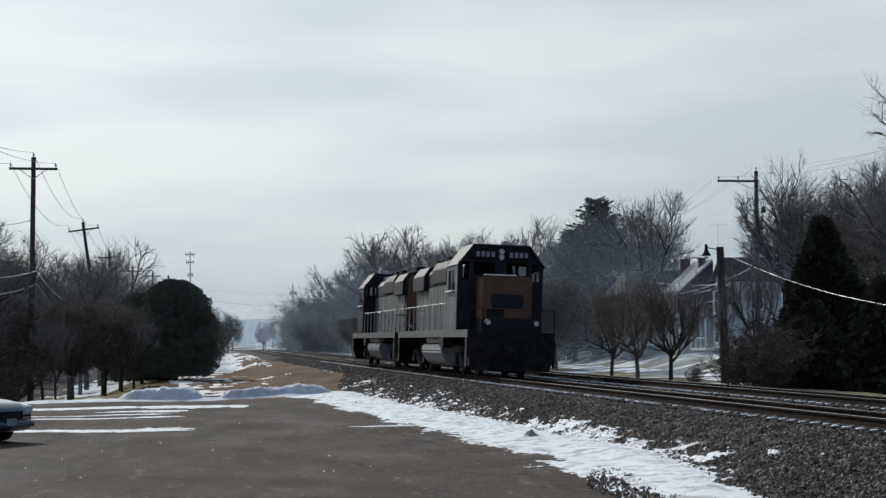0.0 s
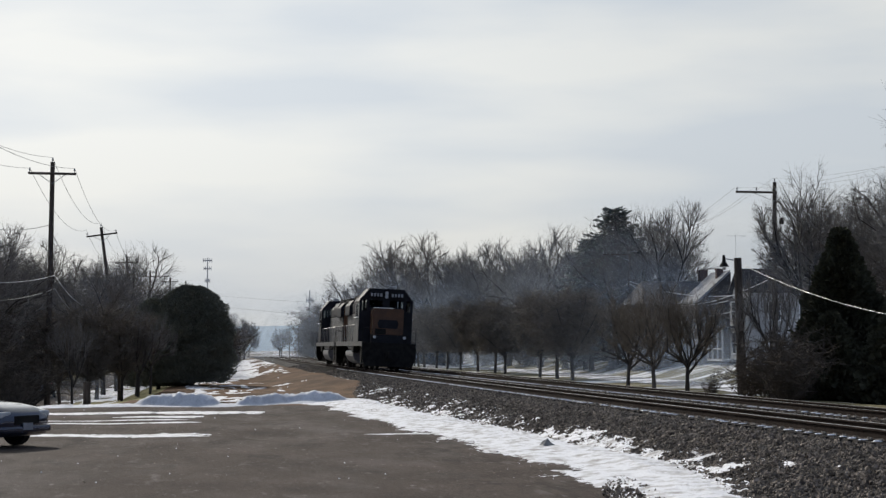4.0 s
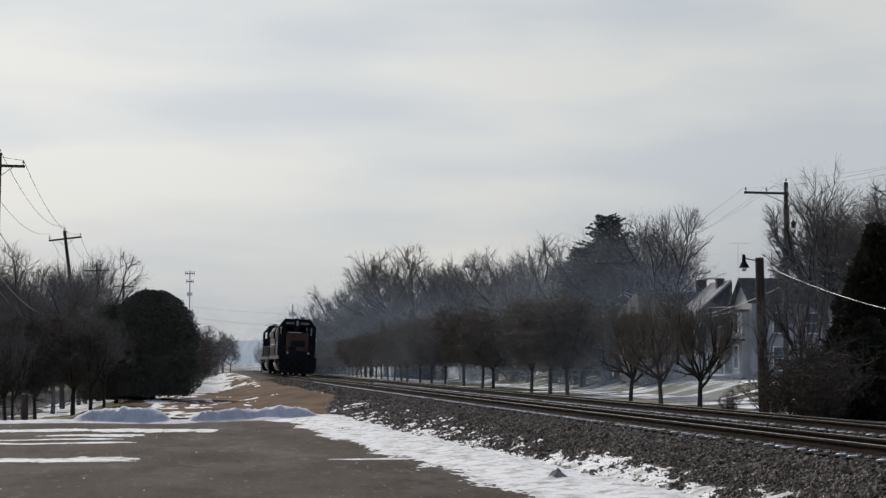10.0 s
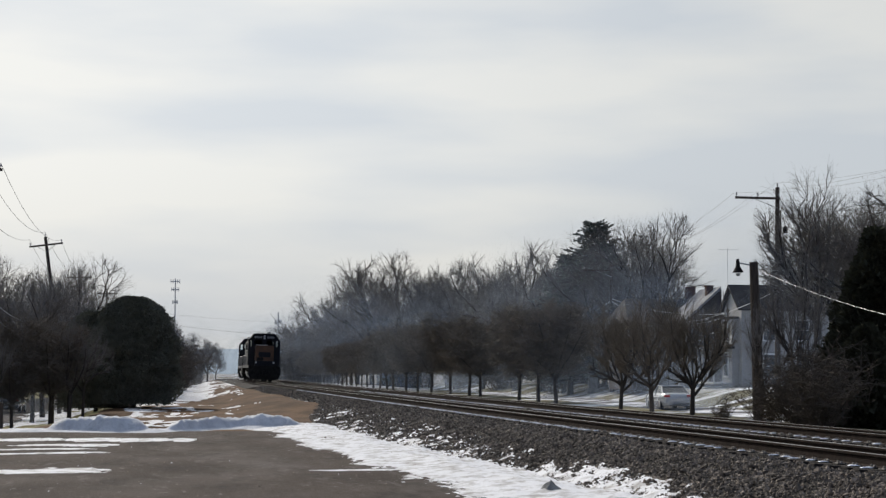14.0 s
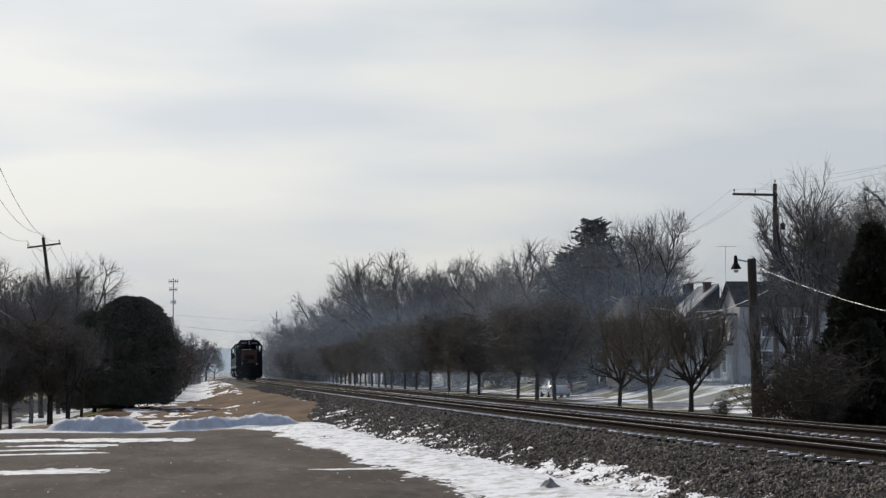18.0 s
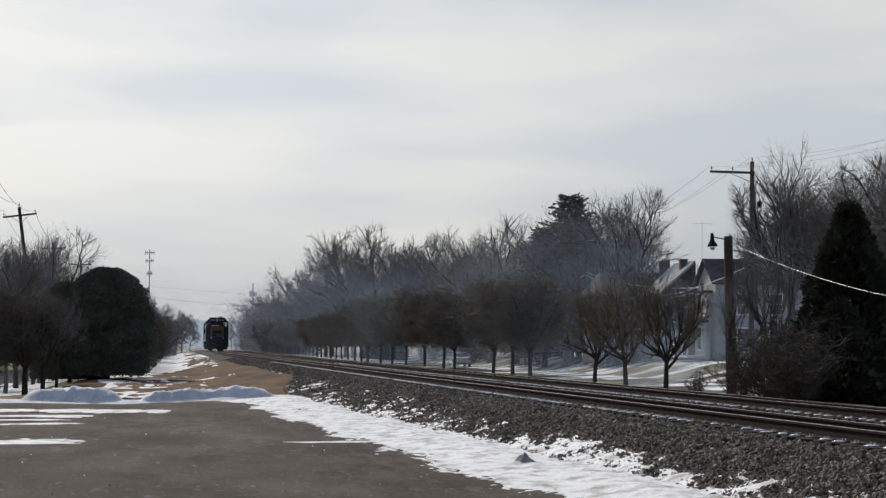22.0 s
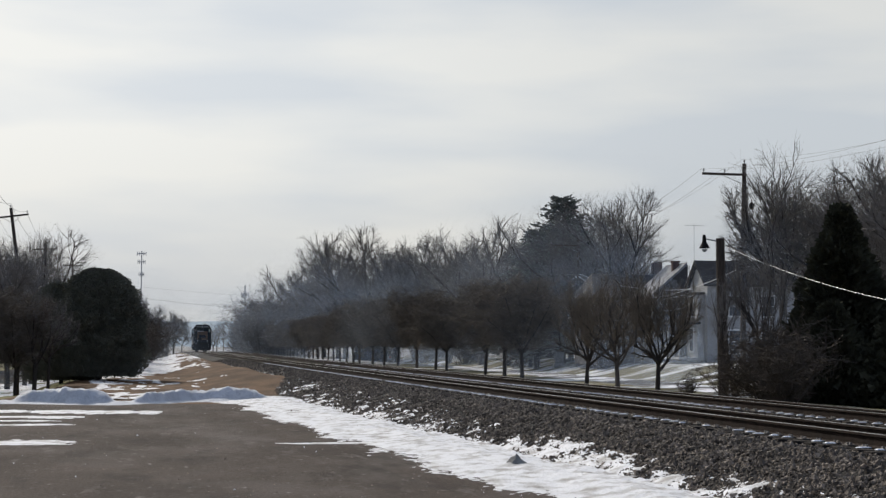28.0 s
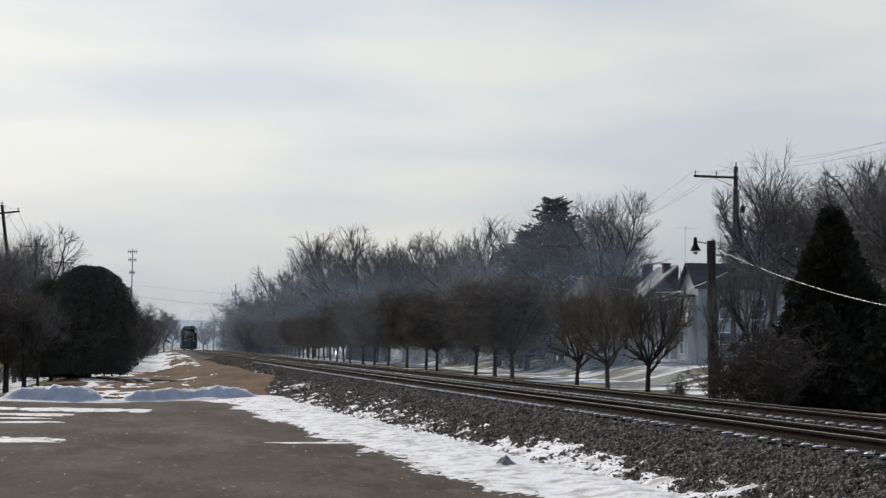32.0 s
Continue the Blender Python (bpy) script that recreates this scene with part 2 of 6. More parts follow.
POLE_WOOD = material("pole_wood", (0.055, 0.043, 0.036), (0.11, 0.09, 0.075), 4.0, 0.9, 0, 0.4, 30, stretch=(5, 5, 0.4), vary=0.15)
WIRE = material("wire", (0.10, 0.10, 0.10), (0.2, 0.2, 0.2), 5.0, 0.45, 0.7)
BRIGHT_WIRE = material("bare_cable", (0.50, 0.50, 0.50), (0.62, 0.62, 0.62), 5.0, 0.5, 0.5)
GLAZE = material("insulator", (0.25, 0.24, 0.23), (0.4, 0.39, 0.38), 5.0, 0.25)
LOCO_BLUE = material("dark_blue_paint", (0.008, 0.008, 0.011), (0.015, 0.015, 0.019), 2.5, 0.6, 0, 0.1, 12, spec=0.2)
LOCO_GREY = material("grey_paint", (0.060, 0.060, 0.058), (0.128, 0.127, 0.123), 2.0, 0.5, 0, 0.1, 12, stretch=(1, 1, 0.3))
LOCO_YELLOW = material("yellow_paint", (0.060, 0.024, 0.008), (0.092, 0.037, 0.011), 2.0, 0.5, 0, 0.1, 12)
LOCO_BLACK = material("running_gear", (0.011, 0.0105, 0.010), (0.024, 0.022, 0.020), 4.0, 0.8, 0.1, 0.4, 20)
STEEL = material("worn_steel", (0.30, 0.29, 0.28), (0.45, 0.44, 0.43), 6.0, 0.4, 0.9)
TANK = material("fuel_tank_paint", (0.16, 0.16, 0.16), (0.26, 0.26, 0.26), 3.0, 0.5, 0, 0.1, 10)
GLASS_DARK = material("window_glass", (0.02, 0.022, 0.025), (0.03, 0.033, 0.036), 2.0, 0.06, 0, spec=0.8)
WHITE_PAINT = material("white_paint", (0.74, 0.74, 0.73), (0.82, 0.82, 0.81), 1.5, 0.6)
HEADLAMP = material("headlamp_glass", (0.40, 0.41, 0.42), (0.50, 0.51, 0.52), 5.0, 0.1)
SIDING = material("white_siding", (0.29, 0.285, 0.28), (0.37, 0.365, 0.36), 0.8, 0.65, 0, 0.1, 8, vary=0.05)
SHINGLE = material("shingle_roof", (0.030, 0.026, 0.024), (0.052, 0.046, 0.043), 2.0, 0.9, 0, 0.5, 10)
BRICK = material("chimney_brick", (0.075, 0.045, 0.038), (0.12, 0.075, 0.06), 3.0, 0.9, 0, 0.5, 14)
RUBBER = material("rubber", (0.012, 0.012, 0.012), (0.025, 0.025, 0.025), 8.0, 0.85)
CAR_BLUE = material("dark_blue_car_paint", (0.016, 0.022, 0.045), (0.022, 0.030, 0.058), 1.5, 0.16, 0.3, coat=1.0)
CAR_SILVER = material("silver_car_paint", (0.45, 0.46, 0.47), (0.52, 0.53, 0.54), 1.5, 0.22, 0.4, coat=1.0)
CAR_DARK = material("dark_car_paint", (0.02, 0.02, 0.022), (0.03, 0.03, 0.032), 1.5, 0.2, 0.2, coat=1.0)
RED_LENS = material("tail_lamp", (0.35, 0.02, 0.02), (0.45, 0.03, 0.03), 5.0, 0.2)
GALV = material("galvanised_steel", (0.36, 0.37, 0.39), (0.48, 0.49, 0.50), 5.0, 0.5, 0.6)
STONE_GREY = material("grey_stone", (0.12, 0.12, 0.12), (0.25, 0.25, 0.24), 4.0, 0.9, 0, 0.4, 20)
SHRUB = material("shrub_twigs", (0.070, 0.058, 0.048), (0.110, 0.091, 0.075), 4.0, 0.95, vary=0.25)
ROOF_GREY = material("grey_roof", (0.16, 0.16, 0.165), (0.26, 0.26, 0.27), 1.2, 0.85, 0, 0.3, 8)
BROWN_WALL = material("brown_wall", (0.045, 0.038, 0.033), (0.075, 0.06, 0.052), 1.5, 0.85, 0, 0.2, 10)
# hills emit a pale blue that stands in for distance haze
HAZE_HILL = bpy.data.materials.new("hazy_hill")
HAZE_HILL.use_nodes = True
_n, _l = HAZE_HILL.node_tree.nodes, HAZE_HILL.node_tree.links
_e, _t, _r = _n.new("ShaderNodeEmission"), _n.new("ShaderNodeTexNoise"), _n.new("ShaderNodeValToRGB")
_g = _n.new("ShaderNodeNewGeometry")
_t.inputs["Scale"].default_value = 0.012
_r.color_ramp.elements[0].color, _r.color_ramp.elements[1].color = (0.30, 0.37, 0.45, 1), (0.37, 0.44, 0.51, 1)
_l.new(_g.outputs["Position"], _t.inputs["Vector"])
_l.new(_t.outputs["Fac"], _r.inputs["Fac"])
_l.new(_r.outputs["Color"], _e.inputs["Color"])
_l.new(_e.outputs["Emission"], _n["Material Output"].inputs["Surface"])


# ---------------------------------------------------------------- mesh helpers
def put(bm, name, mats, parent=None, label="", smooth=False):
    me = bpy.data.meshes.new(name)
    bm.to_mesh(me)
    bm.free()
    for m in (mats if isinstance(mats, (list, tuple)) else [mats]):
        me.materials.append(m)
    if smooth:
        me.polygons.foreach_set("use_smooth", [True] * len(me.polygons))
    ob = new(name, me)
    if parent:
        ob.parent = parent
    if label:
        tagged(ob, label)
    return ob


def part(name, bm, mats, parent, label="", smooth=False):
    return put(bm, name, mats, parent, label, smooth)


def raw(name, verts, faces, mats, parent=None, label="", smooth=False, index=None):
    me = bpy.data.meshes.new(name)
    me.from_pydata(verts, [], faces)
    for m in (mats if isinstance(mats, (list, tuple)) else [mats]):
        me.materials.append(m)
    if index is not None:
        me.polygons.foreach_set("material_index", index)
    if smooth:
        me.polygons.foreach_set("use_smooth", [True] * len(me.polygons))
    me.update()
    ob = new(name, me)
    if parent:
        ob.parent = parent
    if label:
        tagged(ob, label)
    return ob


def empty(name, label, category, m=None, group="", kind=""):
    ob = new(name)
    ob.empty_display_size = 0.2
    if m is not None:
        ob.matrix_world = m
    return tagged(ob, label, category, group, kind)


def box(bm, c, s, bevel=0.0, rz=0.0, rx=0.0, mi=0):
    r = bmesh.ops.create_cube(bm, size=1.0, matrix=pose(*c, rx, 0, rz) @ Matrix.Diagonal((*s, 1)))
    if bevel:
        es = list({e for v in r["verts"] for e in v.link_edges})
        bmesh.ops.bevel(bm, geom=es, offset=bevel, segments=2, affect="EDGES", profile=0.6)
    if mi:
        for v in r["verts"]:
            if v.is_valid:
                for f in v.link_faces:
                    f.material_index = mi


def boxes(*items, bevel=0.0):
    bm = bmesh.new()
    for c, s in items:
        box(bm, c, s, bevel)
    return bm


def rod(bm, a, b, r1, r2=None, sides=8, cap=True):
    a, b = Vector(a), Vector(b)
    d = b - a
    m = Matrix.Translation((a + b) / 2) @ d.to_track_quat("Z", "Y").to_matrix().to_4x4()
    bmesh.ops.create_cone(bm, cap_ends=cap, segments=sides, radius1=r1, radius2=r1 if r2 is None else r2, depth=d.length, matrix=m)


def rods(*items, sides=8):
    bm = bmesh.new()
    for a, b, r in items:
        rod(bm, a, b, r, sides=sides)
    return bm


def prism(bm, outline, axis, lo, hi, bevel=0.0):
    """An outline of (p, q) pairs drawn out along x, y or z from lo to hi."""
    def at(p, q, d):
        return {"x": (d, p, q), "y": (p, d, q), "z": (p, q, d)}[axis]
    a = [bm.verts.new(at(p, q, lo)) for p, q in outline]
    b = [bm.verts.new(at(p, q, hi)) for p, q in outline]
    k = len(outline)
    fs = [bm.faces.new(a), bm.faces.new(b[::-1])]
    fs += [bm.faces.new((a[i], b[i], b[(i + 1) % k], a[(i + 1) % k])) for i in range(k)]
    bmesh.ops.recalc_face_normals(bm, faces=fs)
    if bevel:
        bmesh.ops.bevel(bm, geom=list({e for f in fs for e in f.edges}), offset=bevel, segments=2, affect="EDGES")


def tube(points, r, sides=6, r_end=None):
    """Vertices and faces of a tube along points."""
    vs, fs = [], []
    n = len(points)
    for i, p in enumerate(points):
        p = Vector(p)
        d = (Vector(points[min(i + 1, n - 1)]) - Vector(points[max(i - 1, 0)])).normalized()
        u = d.orthogonal().normalized()
        w = d.cross(u)
        rr = r + ((r_end if r_end is not None else r) - r) * i / max(1, n - 1)
        for k in range(sides):
            a = 2 * math.pi * k / sides
            vs.append(p + (u * math.cos(a) + w * math.sin(a)) * rr)
        if i:
            o = (i - 1) * sides
            for k in range(sides):
                fs.append((o + k, o + (k + 1) % sides, o + sides + (k + 1) % sides, o + sides + k))
    return vs, fs


def smooth01(a, b, x):
    t = max(0.0, min(1.0, (x - a) / (b - a)))
    return t * t * (3 - 2 * t)


# ---------------------------------------------------------------- lie of the land
def track_x(y):
    """Centre of the near track: straight far off, bending gently towards the right nearer by."""
    return 4.7 + (1.08e-4 * (240.0 - y) ** 2 if y < 240.0 else 0.0)


def lot_x(y):
    """A line along the foot of the railway bank, from which the lot and its snow are laid out."""
    if y < 21:
        return 11.39 - 0.056 * (21 - y)
    return 5.0 + (3.105e-4 * (164.5 - y) ** 2 if y < 164.5 else 0.0)


def cant(y, u):
    """How far the tracks lean down towards the inside of the bend, u metres from the near track's centre."""
    return -0.046 * smooth01(260, 120, y) * (max(0.0, min(u + 0.755, 1.51)) + max(0.0, min(u - 3.2, 1.51)))


def rail_z(y):
    """Height of the rail heads."""
    if y < 70:
        return 0.80
    if y < 345:
        return 0.80 - 1.12e-5 * (y - 70) ** 2
    return -0.047 - 0.0062 * (y - 345) if y < 1200 else -5.35


def base_z(y):
    return rail_z(y) - 0.80


def ground_z(x, y):
    b = base_z(y)
    u = x - track_x(y)
    z = b
    z += 0.2 * smooth01(3, 8, u)
    z += 0.5 * smooth01(-7, -3.4, u) * (1 - smooth01(-2.9, -2.2, u)) * smooth01(62, 82, y)
    z += 0.5 * smooth01(24, 38, x) * (1 - smooth01(160, 260, y))
    z -= 0.85 * smooth01(19, 25, x) * (1 - smooth01(30, 36, x))
    z -= 1.25 * smooth01(-4.0, -10.0, x) * smooth01(52, 82, y)
    return z



# ---------------------------------------------------------------- ground
def build_ground():
    xs = [-1500, -700, -350, -180, -100, -70, -50, -40, -32, -26, -22, -19] + [-17 + 0.75 * i for i in range(90)] + [52, 56, 62, 70, 85, 110, 180, 350, 700, 1500]
    ys = [-60, -40, -25, -10, 0, 8, 14] + [18 + 1.2 * i for i in range(110)] + [152 + 6 * i for i in range(40)] + [410, 450, 520, 620, 800, 1050, 1400, 2000, 3000]
    vs, fs, ix = [], [], []
    for y in ys:
        for x in xs:
            z = ground_z(x, y)
            near = abs(x) < 60 and y < 300
            z += (0.05 * noise.noise((x * 0.25, y * 0.25, 0)) + 0.02 * noise.noise((x * 0.9, y * 0.9, 3))) if near and not (x < lot_x(y) - 3 and y < 54) else 0
            vs.append((x, y, z))
    w = len(xs)
    for j in range(len(ys) - 1):
        for i in range(w - 1):
            fs.append((j * w + i, j * w + i + 1, (j + 1) * w + i + 1, (j + 1) * w + i))
            x, y = (xs[i] + xs[i + 1]) / 2, (ys[j] + ys[j + 1]) / 2
            u = x - track_x(y)
            ix.append(3 if y > 330 or abs(x) > 75 else 1 if u > 4 else 2 if x < -5.5 + 0.02 * (y - 60) else 0)
    ob = raw("ground", vs, fs, [BROWN_GRASS, YARD, OLIVE_GRASS, FIELD], index=ix, smooth=True)
    tagged(ob, "winter ground of brown grass, snowy lawn and fields", "ground", kind="structure")


build_ground()


def strip(name, left, right, y0, y1, step, z, mats, label, category, cols=2, rough=0.0, kind="structure"):
    """A sheet between two edge functions of y."""
    vs, fs = [], []
    n = int((y1 - y0) / step) + 1
    for j in range(n):
        y = y0 + j * step
        a, b = left(y), right(y)
        for i in range(cols + 1):
            x = a + (b - a) * i / cols
            vs.append((x, y, z(x, y)))
    w = cols + 1
    for j in range(n - 1):
        for i in range(cols):
            fs.append((j * w + i, j * w + i + 1, (j + 1) * w + i + 1, (j + 1) * w + i))
    return tagged(raw(name, vs, fs, mats, smooth=True), label, category, kind=kind)


# paved lot before the tracks, lower road to the left, street beyond the trees
strip("road", lambda y: -16.0, lambda y: lot_x(y) - 6.2 + 0.35 * noise.noise((0, y * 0.35, 5)) + 0.15 * noise.noise((2, y * 1.7, 5)), -30, 54.5, 0.25,
      lambda x, y: ground_z(x, y) + 0.03, ASPHALT, "worn brown-grey asphalt lot with thin cracks", "parking lot", 60)
strip("road", lambda y: -18.5, lambda y: -11.2, 76, 400, 4, lambda x, y: ground_z(x, y) + 0.03, ASPHALT, "grey asphalt road below a grass bank", "road", 4)
strip("road", lambda y: 24.8, lambda y: 30.0, 20, 420, 2, lambda x, y: ground_z(x, y) + 0.10, STREET_PAVING, "grey street streaked with packed snow beside the railway", "street", 8)


# ---------------------------------------------------------------- railway
def along(y, u):
    """A point u metres to the right of the near track's centre, square to it."""
    s = (track_x(y + 0.1) - track_x(y - 0.1)) / 0.2
    n = Vector((1, -s, 0)).normalized()
    return Vector((track_x(y), y, 0)) + n * u


BALLAST_PROFILE = [(-5.2, -0.95), (-4.3, -0.80), (-3.2, -0.52), (-2.2, -0.26), (-1.75, -0.205), (0, -0.205), (1.75, -0.205), (2.15, -0.22), (2.55, -0.205), (3.95, -0.205), (5.7, -0.205), (6.3, -0.27), (7.9, -0.75), (8.5, -0.95)]


def shoulder(y):
    """The near shoulder is shorter and steeper beside the middle of the lot."""
    return 0.70 + 0.30 * smooth01(27, 52, y) + 0.45 * smooth01(22, 14, y)


def ballast_h(u, y=60.0):
    """Height of the ballast under the rail heads, u metres from the near track."""
    u = -1.75 + (u + 1.75) / shoulder(y) if u < -1.75 else u
    for (a, p), (b, q) in zip(BALLAST_PROFILE, BALLAST_PROFILE[1:]):
        if u <= b:
            return p + (q - p) * (u - a) / (b - a)
    return -1.0


def build_ballast():
    prof = BALLAST_PROFILE
    vs, fs = [], []
    ys = [8 + 0.5 * i for i in range(260)] + [138 + 4 * i for i in range(90)] + [500, 600, 800, 1200]
    for y in ys:
        for u, h in prof:
            u = -1.75 + (u + 1.75) * shoulder(y) if u < -1.75 else u
            p = along(y, u)
            vs.append((p.x, p.y, rail_z(y) + h + cant(y, u) + 0.03 * noise.noise((p.x * 1.3, p.y * 1.3, 0))))
    w = len(prof)
    for j in range(len(ys) - 1):
        for i in range(w - 1):
            fs.append((j * w + i, j * w + i + 1, (j + 1) * w + i + 1, (j + 1) * w + i))
    tagged(raw("ballast_bed", vs, fs, BALLAST, smooth=True), "crushed-stone ballast bed under the rails, blackened for the shade between stones", "ballast", kind="structure")


build_ballast()


def build_stones():
    """Loose stones over the near shoulder and between the rails."""
    rng = random.Random(21)
    shapes = []
    for k in range(10):
        s = [Vector((rng.uniform(0.7, 1.2) * x, rng.uniform(0.6, 1.1) * y, rng.uniform(0.5, 0.9) * z)) for x, y, z in ((1, 0, 0), (0, 1, 0), (-1, 0, 0), (0, -1, 0), (0, 0, 1), (0.2, 0.1, -1))]
        shapes.append(s)
    faces = ((0, 1, 4), (1, 2, 4), (2, 3, 4), (3, 0, 4), (1, 0, 5), (2, 1, 5), (3, 2, 5), (0, 3, 5))
    vs, fs = [], []
    for i in range(92000):
        y = 9 + 70 * rng.random() ** 1.5 if i < 84000 else rng.uniform(72, 140)
        u = rng.uniform(-5.7, -1.4) if i % 6 else rng.uniform(-1.3, 3.0)
        if u < -4.4 and (y > 60 or rng.random() < 0.35 + 0.34 * (-4.4 - u)):
            continue
        u = -1.75 + (u + 1.75) * shoulder(y) if u < -1.75 else u
        if -1.22 < u < -0.70 or 2.75 < u < 3.25:
            continue
        p = along(y, u)
        r = rng.uniform(0.02, 0.046) * (1.6 if rng.random() < 0.05 else 1) * (1.7 if y > 79 else 1)
        q = Euler((rng.uniform(0, 6.3), rng.uniform(0, 6.3), rng.uniform(0, 6.3))).to_matrix()
        z = max(rail_z(y) + ballast_h(u, y) + cant(y, u) + 0.03 * noise.noise((p.x * 1.3, p.y * 1.3, 0)), ground_z(p.x, p.y) + (0.05 if u < -5 else -1)) + r * 0.25
        o = len(vs)
        vs += [(p.x + v.x, p.y + v.y, z + v.z) for v in (q @ (w * r) for w in shapes[i % 10])]
        fs += [(o + a, o + b, o + c) for a, b, c in faces]
    tagged(raw("ballast_stones", vs, fs, STONE), "loose dark crushed stones on the ballast shoulder", "stones", kind="stuff")


build_stones()


def build_track(offset, name, label):
    root = empty(name, label, "railway track", group="railway tracks", kind="structure")
    ys = [6 + 1.0 * i for i in range(160)] + [166 + 6 * i for i in range(60)] + [560, 650, 800, 1100]
    prof = [(-0.076, -0.185), (0.076, -0.185), (0.070, -0.172), (0.012, -0.155), (0.010, -0.045), (0.036, -0.034), (0.036, -0.008), (0.028, 0.0), (-0.028, 0.0), (-0.036, -0.008), (-0.036, -0.034), (-0.010, -0.045), (-0.012, -0.155), (-0.070, -0.172)]
    k = len(prof)
    for side in (-0.755, 0.755):
        vs, fs, ix = [], [], []
        for j, y in enumerate(ys):
            for a, h in prof:
                p = along(y, offset + side + a)
                vs.append((p.x, p.y, rail_z(y) + h + cant(y, offset + side)))
            if j:
                o = (j - 1) * k
                for i in range(k):
                    fs.append((o + i, o + (i + 1) % k, o + k + (i + 1) % k, o + k + i))
                    ix.append(1 if i == 7 else 0)
        raw("rail", vs, fs, [RAIL, RAIL_TOP], root, "rusty steel rail with a bright worn head", index=ix)
    bm = bmesh.new()
    box(bm, (0, 0, -0.088), (2.6, 0.225, 0.17), 0.012)
    me = bpy.data.meshes.new("tie")
    bm.to_mesh(me)
    bm.free()
    me.materials.append(TIE)
    bm = bmesh.new()
    for s in (-0.755, 0.755):
        box(bm, (s, 0, 0.008), (0.36, 0.19, 0.014))
        for e in (-0.12, 0.12):
            box(bm, (s + e, 0.05, 0.025), (0.03, 0.03, 0.035))
            box(bm, (s + e, -0.05, 0.025), (0.03, 0.03, 0.035))
    pl = bpy.data.meshes.new("tie_plate")
    bm.to_mesh(pl)
    bm.free()
    pl.materials.append(PLATE)
    count, y = 0, 16.0
    tv, tf = [], []
    while y < 260:
        s = (track_x(y + 0.1) - track_x(y - 0.1)) / 0.2
        p = along(y, offset)
        m = Matrix.Translation((p.x + random.uniform(-0.04, 0.04), p.y, rail_z(y) - 0.185 + cant(y, offset))) @ pose(0, 0, 0, 0, math.degrees(math.atan(0.046 * smooth01(260, 120, y))), -math.degrees(math.atan(s)) + random.uniform(-1, 1))
        if count < 150:
            t = new("tie", me)
            t.parent, t.matrix_local = root, m
            if count < 110:
                q = new("tie_plate", pl)
                q.parent, q.matrix_local = root, m
        else:
            o = len(tv)
            tv += [m @ Vector(c) for c in ((-1.3, -0.11, 0), (1.3, -0.11, 0), (1.3, 0.11, 0), (-1.3, 0.11, 0), (-1.3, -0.11, -0.1), (1.3, -0.11, -0.1))]
            tf += [(o, o + 1, o + 2, o + 3), (o + 4, o + 5, o + 1, o)]
        count += 1
        y += 0.5
    # frozen snow lying in the cribs beside the rails
    rng = random.Random(9)
    sv, sf = [], []
    y = 16.25
    while y < 110:
        for u in (offset - 1.02 + rng.uniform(-0.05, 0.03),):
            if rng.random() < 0.93:
                p = along(y + rng.uniform(-0.03, 0.03), u)
                l, w, h = rng.uniform(0.03, 0.045), rng.uniform(0.06, 0.10), rng.uniform(0.012, 0.020)
                o, z = len(sv), rail_z(y) - 0.166 + cant(y, u)
                sv += [(p.x - w, p.y - l, z), (p.x + w, p.y - l, z), (p.x + w, p.y + l, z), (p.x - w, p.y + l, z), (p.x - w * 0.5, p.y - l * 0.6, z + h), (p.x + w * 0.5, p.y - l * 0.6, z + h), (p.x + w * 0.5, p.y + l * 0.6, z + h), (p.x - w * 0.5, p.y + l * 0.6, z + h)]
                sf += [(o + a, o + b, o + c, o + d) for a, b, c, d in ((4, 5, 6, 7), (0, 1, 5, 4), (1, 2, 6, 5), (2, 3, 7, 6), (3, 0, 4, 7))]
        y += 0.5
    tagged(raw("crib_snow", sv, sf, SNOW, root), "small lumps of frozen snow between the ties", kind="stuff")
    tagged(raw("far_ties", tv, tf, TIE, root), "weathered wooden ties in the distance", kind="stuff")
    return root


build_track(0.0, "railway_track", "near railway track of rusty rails on wooden ties")
build_track(3.95, "railway_track", "second railway track with rusty rails, beyond the near one")

# ---------------------------------------------------------------- plants
def limb(vs, fs, start, way, length, r, sides, bend, rng, steps=4, up=0.15, tip=0.35):
    """One tapered, slightly crooked branch; returns its points."""
    pts, p, d = [Vector(start)], Vector(start), Vector(way).normalized()
    for i in range(steps):
        d = (d + Vector((rng.uniform(-bend, bend), rng.uniform(-bend, bend), rng.uniform(-bend, bend) + up * 0.5))).normalized()
        p = p + d * (length / steps)
        pts.append(p.copy())
    a, f = tube(pts, r, sides, r * tip)
    o = len(vs)
    vs += a
    fs += [tuple(o + i for i in q) for q in f]
    return pts


def ribbon(vs, fs, a, b, w, rng):
    """The finest twigs: narrow blades."""
    d = b - a
    s = d.cross(Vector((rng.gauss(0, 1), rng.gauss(0, 1), rng.gauss(0, 1)))).normalized() * w
    o = len(vs)
    vs.extend((a - s, a + s, b + s * 0.5, b - s * 0.5))
    fs.append((o, o + 1, o + 2, o + 3))


